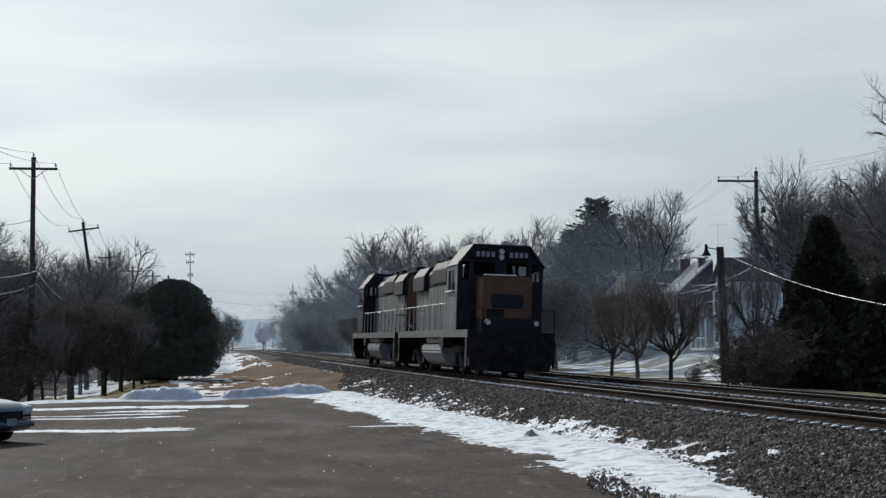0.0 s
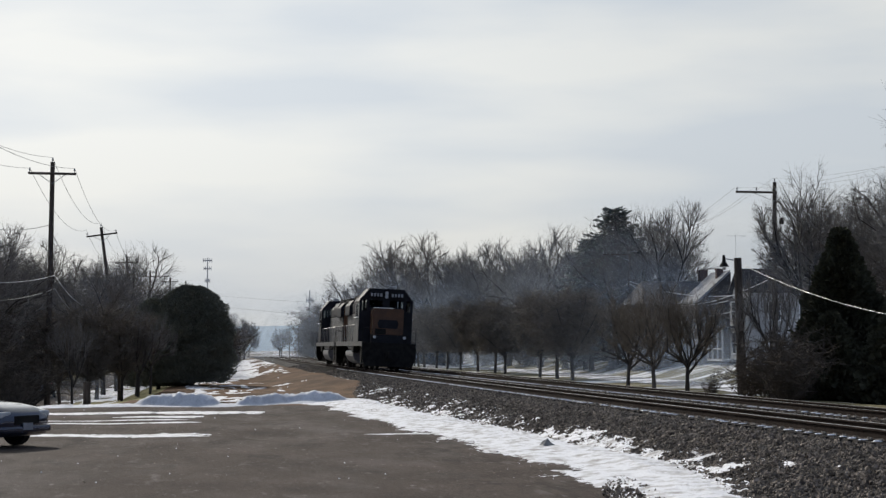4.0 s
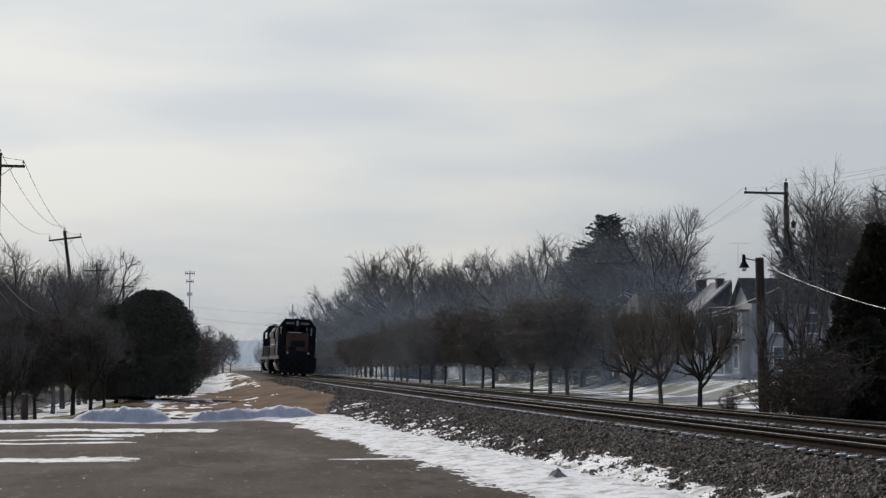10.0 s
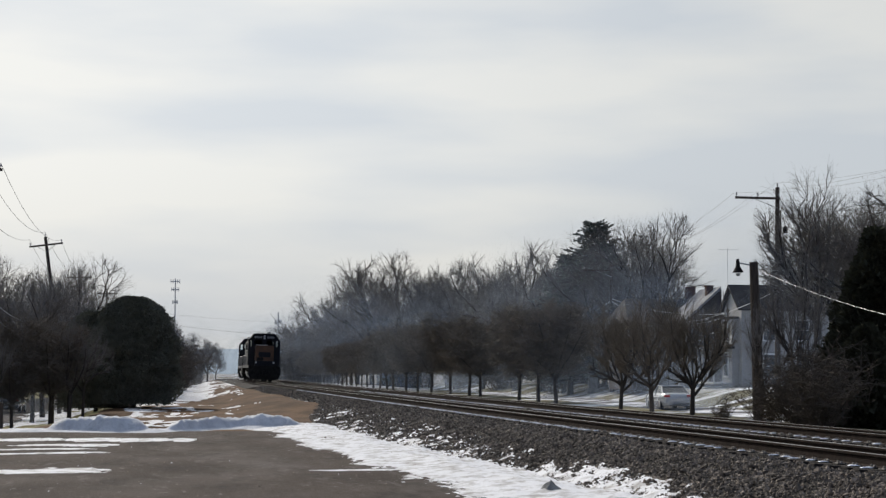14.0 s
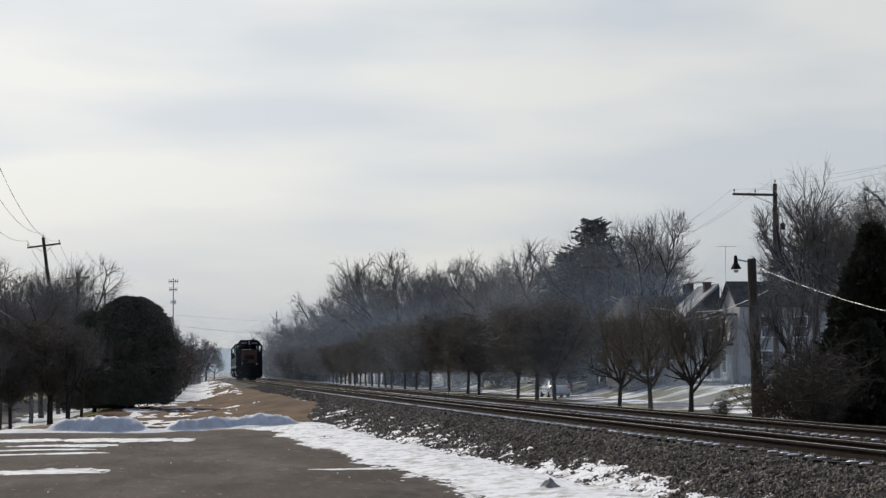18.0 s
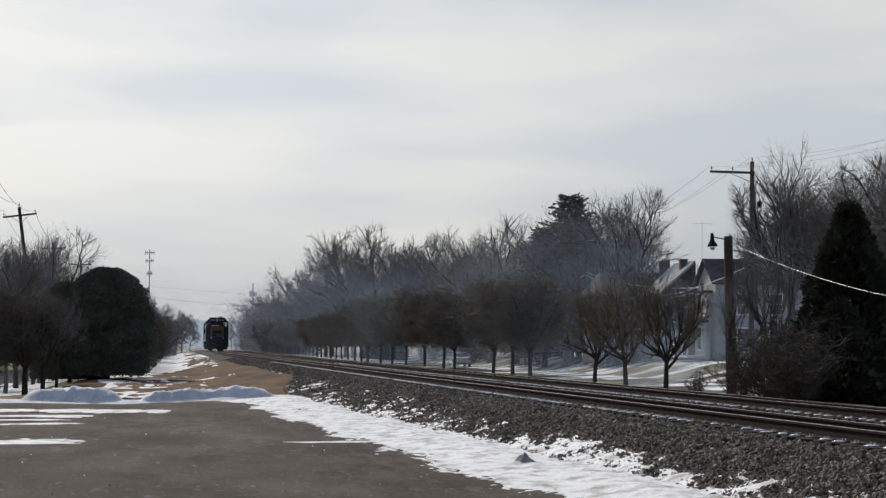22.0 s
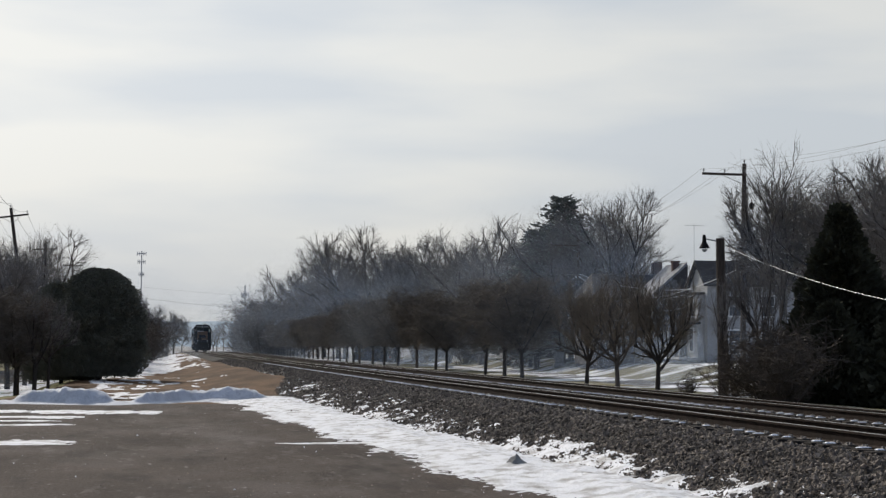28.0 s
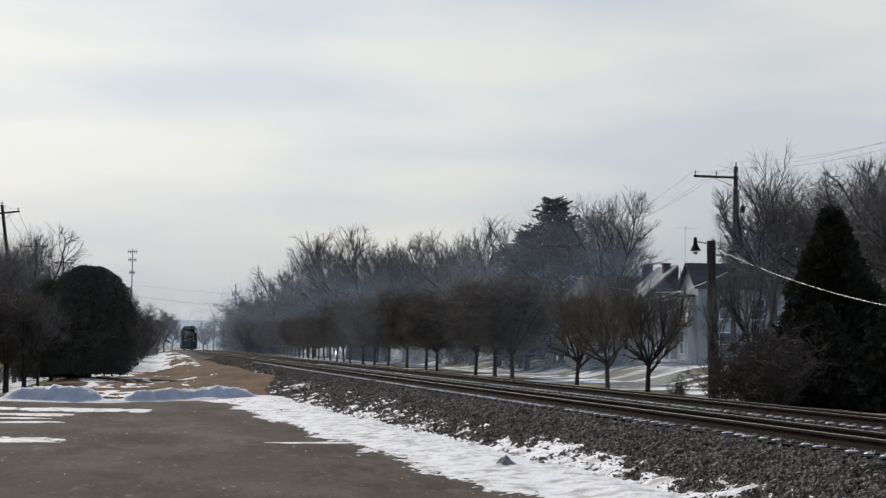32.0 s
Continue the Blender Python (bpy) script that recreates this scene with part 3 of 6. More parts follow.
def bare_tree(seed, height, label, spread=0.8, trunk_part=0.24, trunk_r=0.24, up=0.1, forks=(6, 6, 5), twigs=12, twig_r=0.008, first=5, name="bare_tree", group="bare trees", twig=TWIG, wide=0.40, mid=0.60):
    """A leafless tree: trunk with limbs as one part, the crown of fine branches as another."""
    rng = random.Random(seed)
    root = empty(name, label, "tree", group=group)
    tv, tf, cv, cf = [], [], [], []
    trunk = limb(tv, tf, (0, 0, -0.2), (rng.uniform(-0.08, 0.08), rng.uniform(-0.08, 0.08), 1), height * trunk_part + 0.2, trunk_r, 9, 0.06, rng, 5, 0.1, 0.75)

    def outside(v):
        return (v[0] / (height * wide)) ** 2 + (v[1] / (height * wide)) ** 2 + ((v[2] - height * mid) / (height * (1 - mid))) ** 2 > 1

    def grow(p, d, length, r, level):
        big = level <= 1
        last = level >= len(forks)
        d = Vector(d).normalized()
        for _ in range(7):
            if not outside(p + d * length):
                break
            length *= 0.8
        pts = limb(tv if big else cv, tf if big else cf, p, d, length, r, 6 if big else 3, 0.22 if level < 2 else 0.30, rng, 6 if level < 1 else 4 if level < 2 else 3, up, 0.35)
        n = twigs if last else forks[level]
        for i in range(n):
            k = rng.uniform(0.25, 1.0) if i else 1.0
            j = min(len(pts) - 2, int(k * (len(pts) - 1)))
            q = pts[j].lerp(pts[j + 1], min(1, k * (len(pts) - 1) - j))
            base = (pts[j + 1] - pts[j]).normalized()
            side = Vector((rng.gauss(0, 1), rng.gauss(0, 1), rng.gauss(0.0, 0.9)))
            side = (side - base * side.dot(base)).normalized()
            way = base + side * (spread * rng.uniform(0.7, 1.4) if i else spread * 0.45) + Vector((0, 0, 0.12))
            if last:
                ribbon(cv, cf, q, q + way.normalized() * length * rng.uniform(0.35, 0.75), twig_r * 0.6, rng)
            else:
                grow(q, way, length * rng.uniform(0.5, 0.74), max(twig_r * 1.2, r * (rng.uniform(0.45, 0.62) if i else 0.72)), level + 1)

    for i in range(first):
        a = 2 * math.pi * (i + rng.uniform(-0.3, 0.3)) / first
        lean = rng.uniform(0.55, 1.7) if i else 0.3
        p = trunk[-1] if i < first - 2 else trunk[-2]
        grow(p, (math.cos(a) * lean, math.sin(a) * lean, 1), height * (rng.uniform(0.32, 0.42) if i else 0.34), trunk_r * rng.uniform(0.45, 0.6), 0)
    top = max(max((v[2] for v in cv), default=0), 0.1)
    k = height / top
    raw("trunk", [(v[0] * k, v[1] * k, v[2] * k) for v in tv], tf, BARK, root, smooth=True)
    raw("crown", [(v[0] * k, v[1] * k, v[2] * k) for v in cv], cf, twig, root, "leafless crown of fine branches")
    return root


def pear_tree(seed, label):
    """A round-headed street tree, leafless but thick with upright twigs."""
    rng = random.Random(seed)
    root = empty("street_tree", label, "tree", group="row of street trees")
    tv, tf, cv, cf = [], [], [], []
    trunk = limb(tv, tf, (0, 0, -0.15), (rng.uniform(-0.06, 0.06), 0, 1), 1.7, 0.11, 8, 0.03, rng, 4, 0.1, 0.8)
    for i in range(14):
        a, lean = 2 * math.pi * i / 14 + rng.uniform(-0.3, 0.3), rng.uniform(0.2, 1.5)
        pts = limb(tv, tf, trunk[-1] - Vector((0, 0, rng.uniform(0, 0.5))), (math.cos(a) * lean, math.sin(a) * lean, 1), rng.uniform(2.2, 3.3), 0.07, 5, 0.12, rng, 5, 0.15, 0.3)
        for k in range(34):
            t = rng.uniform(0.15, 1)
            j = min(4, int(t * 5))
            q = pts[j].lerp(pts[j + 1], t * 5 - j)
            d = Vector((rng.gauss(0, 0.8), rng.gauss(0, 0.8), rng.uniform(-0.3, 1.0)))
            sub = limb(cv, cf, q, d, rng.uniform(0.7, 1.3), 0.018, 3, 0.25, rng, 2, 0.1, 0.4)
            for e in range(30):
                w = sub[rng.randint(0, 1)].lerp(sub[2], rng.random())
                ribbon(cv, cf, w, w + Vector((rng.gauss(0, 0.9), rng.gauss(0, 0.9), rng.uniform(-0.6, 0.9))).normalized() * rng.uniform(0.3, 0.75), 0.010, rng)
    raw("trunk", tv, tf, BARK, root, smooth=True)
    raw("crown", cv, cf, PEAR_TWIG, root, "dense round crown of brown twigs")
    return root


def sprays(points, size, rng, flat=0.3):
    """Small leaf sprays: bent quads standing out from each point along its way."""
    vs, fs = [], []
    for p, d in points:
        d = Vector(d).normalized()
        s = d.cross(Vector((rng.gauss(0, 1), rng.gauss(0, 1), rng.gauss(0, 1)))).normalized()
        l, w = size * rng.uniform(0.6, 1.4), size * rng.uniform(0.25, 0.5)
        u = d.cross(s) * l * 0.2
        o = len(vs)
        vs += [p - s * w * 0.3, p + s * w * 0.3, p + d * l * 0.6 + s * w + u, p + d * l, p + d * l * 0.6 - s * w + u]
        fs += [(o, o + 1, o + 2, o + 3, o + 4)]
    return vs, fs


def evergreen(seed, shape, height, count, label, name, mat, size=0.22, trunk_r=0.14, category="tree", rugged=1.0):
    """A dense evergreen: shape(h, a) gives its radius at a share of its height."""
    rng = random.Random(seed)
    root = empty(name, label, category)
    bm = bmesh.new()
    rod(bm, (0, 0, -0.2), (0, 0, height * 0.8), trunk_r, trunk_r * 0.3, 8)
    part("trunk", bm, BARK, root)
    pts = []
    for i in range(count):
        h = rng.random() ** 0.8
        a = rng.uniform(0, 2 * math.pi)
        lump = 1 + rugged * 0.24 * noise.noise((math.cos(a) * 2.2, math.sin(a) * 2.2, h * 6 + seed)) + rugged * 0.14 * noise.noise((math.cos(a) * 6, math.sin(a) * 6, h * 15 + seed))
        r = shape(h) * lump * rng.uniform(0.62, 1.0) ** 0.5
        p = Vector((math.cos(a) * r, math.sin(a) * r, 0.12 + h * height * (0.94 + 0.06 * lump)))
        d = Vector((math.cos(a) + rng.gauss(0, 0.5), math.sin(a) + rng.gauss(0, 0.5), 0.5 + rng.gauss(0, 0.5)))
        pts.append((p, d))
    vs, fs = sprays(pts, size, rng)
    raw("foliage", vs, fs, mat, root)
    # dense inner growth
    vs, fs = [], []
    rings, seg = 14, 16
    for j in range(rings + 1):
        h = j / rings
        for i in range(seg):
            a = 2 * math.pi * i / seg
            r = max(0.02, shape(h) * (0.86 - 0.1 * rugged + 0.22 * rugged * noise.noise((math.cos(a) * 2.2, math.sin(a) * 2.2, h * 6 + seed))))
            vs.append((math.cos(a) * r, math.sin(a) * r, 0.2 + h * height * 0.93))
    for j in range(rings):
        for i in range(seg):
            fs.append((j * seg + i, j * seg + (i + 1) % seg, (j + 1) * seg + (i + 1) % seg, (j + 1) * seg + i))
    fs += [tuple(range(seg))[::-1], tuple(rings * seg + i for i in range(seg))]
    raw("inner_growth", vs, fs, mat, root)
    return root


def spruce_tree(seed, height, label):
    """A conifer of drooping whorls."""
    rng = random.Random(seed)
    root = empty("spruce_tree", label, "tree", group="spruces")
    bm = bmesh.new()
    rod(bm, (0, 0, -0.2), (0, 0, height * 0.98), 0.24, 0.02, 8)
    part("trunk", bm, BARK, root)
    pts, bv, bf = [], [], []
    z = height * 0.1
    while z < height:
        k = 1 - z / height
        n = 9
        for i in range(n):
            a = 2 * math.pi * i / n + rng.uniform(-0.3, 0.3)
            l = (0.35 + 5.6 * k ** 0.7) * rng.uniform(0.6, 1.1)
            d = Vector((math.cos(a), math.sin(a), 0.25 - 0.45 * k + rng.uniform(-0.1, 0.15)))
            line = limb(bv, bf, (0, 0, z), d, l, 0.03 + 0.03 * k, 3, 0.08, rng, 3, 0.12, 0.3)
            for e in range(int(13 + 18 * k)):
                t = rng.uniform(0.12, 1) * 3
                j = min(2, int(t))
                q = line[j].lerp(line[j + 1], t - j)
                pts.append((q, d + Vector((rng.gauss(0, 0.7), rng.gauss(0, 0.7), rng.gauss(-0.2, 0.4)))))
        z += height * 0.018
    raw("branchwork", bv, bf, BARK, root)
    vs, fs = sprays(pts, 0.27, rng)
    raw("foliage", vs, fs, SPRUCE, root)
    return root


def shrub(seed, height, radius, label, stems=34):
    """A tangle of thin bare stems from one foot."""
    rng = random.Random(seed)
    root = empty("shrub", label, "shrub", group="bare shrubs")
    vs, fs, tv, tf = [], [], [], []
    for i in range(stems):
        a, lean = rng.uniform(0, 6.28), rng.uniform(0.1, 1.1)
        p = Vector((math.cos(a), math.sin(a), 0)) * rng.uniform(0, radius * 0.35) + Vector((0, 0, -0.08))
        pts = limb(vs, fs, p, (math.cos(a) * lean, math.sin(a) * lean, 1), height * rng.uniform(0.6, 1.05), 0.022, 3, 0.2, rng, 4, 0.2, 0.3)
        for k in range(9):
            q = pts[rng.randint(1, 4)]
            sub = limb(tv, tf, q, (rng.gauss(0, 0.9), rng.gauss(0, 0.9), rng.uniform(-0.1, 1)), height * rng.uniform(0.15, 0.4), 0.011, 3, 0.3, rng, 2, 0.2, 0.4)
            for e in range(6):
                w = sub[0].lerp(sub[2], rng.random())
                ribbon(tv, tf, w, w + Vector((rng.gauss(0, 1), rng.gauss(0, 1), rng.uniform(-0.2, 1))).normalized() * height * rng.uniform(0.08, 0.22), 0.009, rng)
    raw("branchwork", vs, fs, SHRUB, root)
    raw("brush", tv, tf, SHRUB, root)
    return root


def scatter(kinds, places, rng, spread=0.12, slim=lambda x, y: 1.0):
    """Copies of grown kinds, each (thing, its height), set to the given heights on the ground."""
    first = set()
    for i, (x, y, top) in enumerate(places):
        proto, h = kinds[i % len(kinds)]
        g = ground_z(x, y)
        k = (top * (1.04 if y < 165 else 0.97) - g) / h
        m = pose(x, y, g, 0, 0, rng.uniform(0, 360))
        if proto.name not in first:
            first.add(proto.name)
            ob = proto
            ob.matrix_basis = m
        else:
            ob = copy_thing(proto, m)
        s = slim(x, y)
        ob.scale = (k * s * rng.uniform(1 - spread, 1 + spread), k * s * rng.uniform(1 - spread, 1 + spread), k)


def plant_all():
    rng = random.Random(7)
    near = [(bare_tree(11 + i, 14, "leafless deciduous tree with a rounded spreading crown", spread=s, trunk_part=t, up=u, first=f), 14.0)
            for i, (s, t, u, f) in enumerate(((0.8, 0.26, 0.04, 6), (0.95, 0.2, 0.0, 7), (0.7, 0.3, 0.06, 6)))]
    distant = [(bare_tree(21 + i, 14, "leafless deciduous tree with a rounded spreading crown", spread=s, trunk_part=t, up=0.03, first=6, forks=(5, 5, 5), twigs=13, twig_r=0.014, trunk_r=0.3), 14.0)
               for i, (s, t) in enumerate(((0.85, 0.22), (0.7, 0.28)))]
    right = [(17.57, 270.0, 14.2), (20.6, 245.0, 16.1), (21.8, 225.0, 17.0), (23.6, 215.0, 16.6), (25.9, 205.0, 14.9), (27.5, 195.0, 13.5),
             (28.1, 180.0, 13.7), (28.1, 160.0, 13.9), (31.5, 165.0, 13.7), (30.6, 150.0, 12.2), (34.7, 145.0, 14.4), (36.2, 140.0, 14.2),
             (37.6, 152.0, 12.6), (40.5, 98.0, 11.4), (37.6, 96.0, 11.6),
             (36.3, 92.0, 12.5), (34.8, 84.0, 11.8), (35.1, 80.0, 11.9), (35.9, 78.0, 12.2), (16.9, 330.0, 8.6), (15.5, 380.0, 9.0), (18.0, 420.0, 10.0), (22.0, 470.0, 11.0), (27.0, 400.0, 13.0), (21.0, 350.0, 11.0), (25.0, 310.0, 13.0), (12.0, 560.0, 8.0), (2.5, 620.0, 7.0), (16.0, 680.0, 9.0),
             (28.8, 240.0, 15.7), (35.6, 210.0, 14.2), (24.0, 260.0, 14.0), (31.0, 228.0, 14.5), (38.0, 175.0, 13.0), (33.0, 190.0, 12.5), (19.5, 290.0, 12.0)]
    right = [(x * f, y * f, (h - 1.95) * f * (1.06 if y >= 140 else 1.0) + 1.95) for x, y, h, f in ((x, y, h, max(1.0, 32.0 / x) if y >= 140 and x > 15 else 1.0) for x, y, h in right)]
    left = [(-10.6, 116.0, 8.9), (-10.5, 128.0, 9.6), (-9.9, 140.0, 11.0), (-9.2, 152.0, 9.2), (-8.6, 165.0, 9.3), (-8.0, 176.0, 8.9), (-7.8, 190.0, 9.2), (-9.6, 205.0, 9.8), (-10.2, 105.0, 7.6), (-14.4, 75.0, 8.0), (-15.2, 80.0, 8.9), (-14.9, 88.0, 9.1), (-20.0, 100.0, 9.4), (-20.5, 110.0, 9.6), (-20.0, 135.0, 10.4), (-19.0, 150.0, 12.0),
            (-21.3, 160.0, 11.6), (-19.8, 190.0, 11.6), (-6.4, 215.0, 9.2), (-2.6, 200.0, 6.4), (-1.0, 240.0, 6.0), (-0.2, 300.0, 7.2), (-15.8, 70.0, 8.4),
            (-22.0, 120.0, 10.5), (-24.0, 145.0, 11.0), (-26.0, 175.0, 12.5), (-23.0, 205.0, 11.5), (-3.0, 270.0, 7.8), (-21.0, 230.0, 11.0), (-19.6, 84.0, 8.6), (-18.9, 94.0, 9.0), (-22.5, 104.0, 10.2), (-19.4, 118.0, 10.4), (-24.0, 126.0, 11.0), (-22.4, 140.0, 11.4), (-19.2, 168.0, 12.0), (-19.6, 178.0, 12.0), (-8.0, 240.0, 9.6), (-7.0, 262.0, 9.6), (-5.0, 330.0, 7.6), (-4.0, 380.0, 8.0), (-6.5, 430.0, 9.0), (-3.5, 500.0, 8.0), (-8.0, 560.0, 9.0)]
    scatter(near, [q for q in right + left if q[1] < 165] , rng)
    tall = bare_tree(17, 12, "tall leafless tree with a forked trunk and a small round crown", spread=0.75, trunk_part=0.36, trunk_r=0.26, up=0.05, first=6, wide=0.27, mid=0.68, twigs=14, twig_r=0.008)
    tall.matrix_basis = pose(30.9, 86.6, ground_z(30.9, 86.6), 0, 0, 20)
    tall.scale = (1.0, 1.0, 1.12)
    corner = copy_thing(tall, pose(19.9, 39.5, ground_z(19.9, 39.5), 0, 0, 260))
    corner.scale = (0.8, 0.8, 0.95)
    tall2 = copy_thing(tall, pose(33.4, 88.5, ground_z(33.4, 88.5), 0, 0, 150))
    tall2.scale = (1.25, 1.25, 0.93)
    scatter(distant, [q for q in right + left if q[1] >= 165], rng)
    pears = [(pear_tree(31 + i, "round-headed leafless street tree beside the tracks"), 5.0) for i in range(3)]
    row = [(17.4, 87.3), (17.2, 91.0), (17.1, 96.3), (16.9, 109.0), (16.85, 113.5), (16.6, 120.5), (16.8, 132.6), (16.4, 138.2), (16.2, 144.5), (15.8, 151.0)]
    row += [(15.9 - 0.012 * k, 157 + 6.5 * k) for k in range(24)]
    bank_trees = [(-6.9, 79.0, 4.2), (-8.3, 77.0, 4.2), (-7.9, 92.0, 4.8), (-10.4, 84.0, 4.6), (-13.4, 79.0, 4.6)]
    scatter(pears, bank_trees + [(x, y, 5.3 + 0.3 * math.sin(i * 1.7) + ground_z(x, y) - (0.9 if y < 75 else 0)) for i, (x, y) in enumerate(row)], rng, 0.06, lambda x, y: 0.62 if 0 < y < 76 and x > 0 else 0.72 if x < 0 else 0.9)
    young = [(bare_tree(91 + i, 5, "young leafless street tree with an open branching crown", spread=0.75, trunk_part=0.2, trunk_r=0.12, up=0.1, first=7, forks=(6, 5, 5), twigs=7, twig_r=0.006, name="street_tree", group="row of street trees", twig=PEAR_TWIG), 5.0) for i in range(2)]
    scatter(young, [(17.5, 62.5, 4.9), (17.5, 68.3, 5.1), (17.4, 73.3, 5.0)], rng, 0.06, lambda x, y: 0.85)
    # cedar by the bank and the dark evergreens by the tracks
    def dome(h):
        return 2.25 * max(0.0, 1 - abs((h - 0.36) / 0.645) ** 2.6) ** 0.5
    c = evergreen(5, dome, 5.35, 60000, "broad round-topped dark green cedar above the snowbank", "cedar_tree", CEDAR, 0.095)
    c.matrix_basis = pose(-3.75, 89, ground_z(-3.75, 89))
    c2 = evergreen(6, dome, 4.9, 26000, "smaller dark green cedar crowding a larger one", "cedar_tree", CEDAR, 0.12)
    c2.matrix_basis = pose(-5.6, 90, ground_z(-5.6, 90))
    c2.scale = (0.85, 0.85, 1)
    def pyramid(h):
        return 1.9 * (min(1, (h + 0.10) / 0.22) ** 0.5) * max(0.0, 1 - h) ** 0.85 + 0.05
    for i, (x, y, t, w) in enumerate(((21.4, 54.4, 6.4, 1.0), (23.6, 53.6, 4.6, 1.15), (22.4, 50.6, 4.2, 1.0), (24.4, 50.2, 5.2, 1.1), (20.2, 52.2, 3.0, 0.8))):
        e = evergreen(41 + i, pyramid, t - 0.2, 15000, "dense dark evergreen tree with drooping sprays beside the tracks", "evergreen_tree", EVERGREEN, 0.34, rugged=2.2)
        e.matrix_basis = pose(x, y, ground_z(x, y), 0, 0, 70 * i)
        e.scale = (w, w, 1)
    sp = spruce_tree(3, 14.6, "tall dark spruce rising above the bare trees")
    sp.matrix_basis = pose(33.5, 150, ground_z(33.5, 150))
    sp.scale = (1.3, 1.3, 1)
    for x, y, k, a in ((31.6, 152, 0.84, 40), (34.9, 153, 0.86, 260)):
        far = copy_thing(sp, pose(x, y, ground_z(x, y), 0, 0, a))
        far.scale = (1.2, 1.2, k)
    far = copy_thing(sp, pose(17.0, 330, ground_z(17, 330), 0, 0, 200))
    far.scale = (0.5, 0.5, 0.7)
    bushes = [(shrub(61 + i, 2.0, 1.0, "tangled leafless brown shrub"), 2.0) for i in range(3)]
    spots = [(17.2, 57.6, 0.9), (17.9, 55.0, 1.6), (18.5, 53.4, 2.0), (17.5, 51.0, 2.2), (17.4, 48.6, 2.2), (18.6, 51.6, 2.6)]
    spots += [(-10.6 - 0.5 * k, 66 + 1.6 * ((k * 7) % 5), 1.0 + 0.35 * ((k * 3) % 4)) for k in range(7)]
    spots += [(-11.6 - 0.6 * k, 70 + 3 * ((k * 3) % 5), 2.3 + 0.5 * ((k * 5) % 3)) for k in range(8)]
    spots += [(-4.6 + 0.25 * math.sin(k), 108 + 9 * k, 2.3 + 0.7 * ((k * 3) % 4) - 0.006 * k * 9) for k in range(16)]
    scatter(bushes, spots, rng)
    # thickets under the woods on both sides
    thick = [(shrub(71 + i, 4.0, 2.0, "dense leafless thicket under the trees", 40), 4.0) for i in range(2)]
    spots = [(31.6 + 1.2 * (k % 7) + 0.3 * math.sin(k), 96 + 4.6 * k, 4.4 + 1.1 * math.sin(k * 1.9)) for k in range(36) if not (96 + 4.6 * k < 132 and k % 7 < 6)]
    spots += [(-19.6 - 0.9 * (k % 5), 80 + 6.5 * k, 5.0 + 1.2 * math.sin(k * 2.3)) for k in range(20)]
    spots += [(-12.6 - 0.9 * k, 66 + 2.0 * ((k * 3) % 4), 3.0 + 0.7 * math.sin(k * 1.7)) for k in range(7)]
    spots += [(-4.2 - 0.5 * (k % 3), 118 + 8 * k, 3.6 + 0.5 * math.sin(k * 2.1) - 0.1 * k) for k in range(14)]
    spots += [(-3.4, 106, 3.2), (-3.2, 118, 3.4), (-3.4, 134, 3.8), (-2.6, 158, 3.9), (-2.2, 188, 3.6), (-1.8, 225, 3.2)]
    spots += [(13.6 + 1.9 * (k % 6) + 0.4 * math.sin(k), 275 + 9 * k, 6.5 + 2.2 * math.sin(k * 1.3) + 0.7 * (k % 6)) for k in range(18)]
    spots += [(31 + 1.5 * k, 74 + 2.5 * (k % 3), 4.5 + 0.6 * math.sin(k)) for k in range(5)]
    scatter(thick, spots, rng)
    # small bare trees between bank and road
    small = [(bare_tree(81 + i, 5, "small leafless tree on the grass bank", spread=0.6, trunk_part=0.3, trunk_r=0.11, forks=(5, 5, 4), twigs=3, twig_r=0.007), 5.0) for i in range(2)]
    scatter(small, [(-6.1, 79, 4.0), (-5.6, 80.5, 4.2), (-8.6, 71, 3.6), (-6.6, 86, 4.6), (-12.5, 74, 4.2), (-3.4, 112, 5.0), (-3.6, 128, 5.0), (-3.9, 150, 5.2), (-2.9, 143, 4.2), (18.2, 56.4, 4.4), (17.9, 52.0, 5.0), (35.2, 103, 8.8)], rng, slim=lambda x, y: 0.6 if x > 10 else 0.75)


plant_all()

# ---------------------------------------------------------------- poles and wires
def sag_line(a, b, sag, n=14):
    a, b = Vector(a), Vector(b)
    return [a.lerp(b, i / n) - Vector((0, 0, sag * 4 * (i / n) * (1 - i / n))) for i in range(n + 1)]


def wire(a, b, sag, r=0.012, mat=WIRE, label="thin overhead wire sagging between poles", n=14):
    vs, fs = tube(sag_line(a, b, sag, n), r, 4)
    return tagged(raw("overhead_wire", vs, fs, mat), label, "wire", "overhead wires")


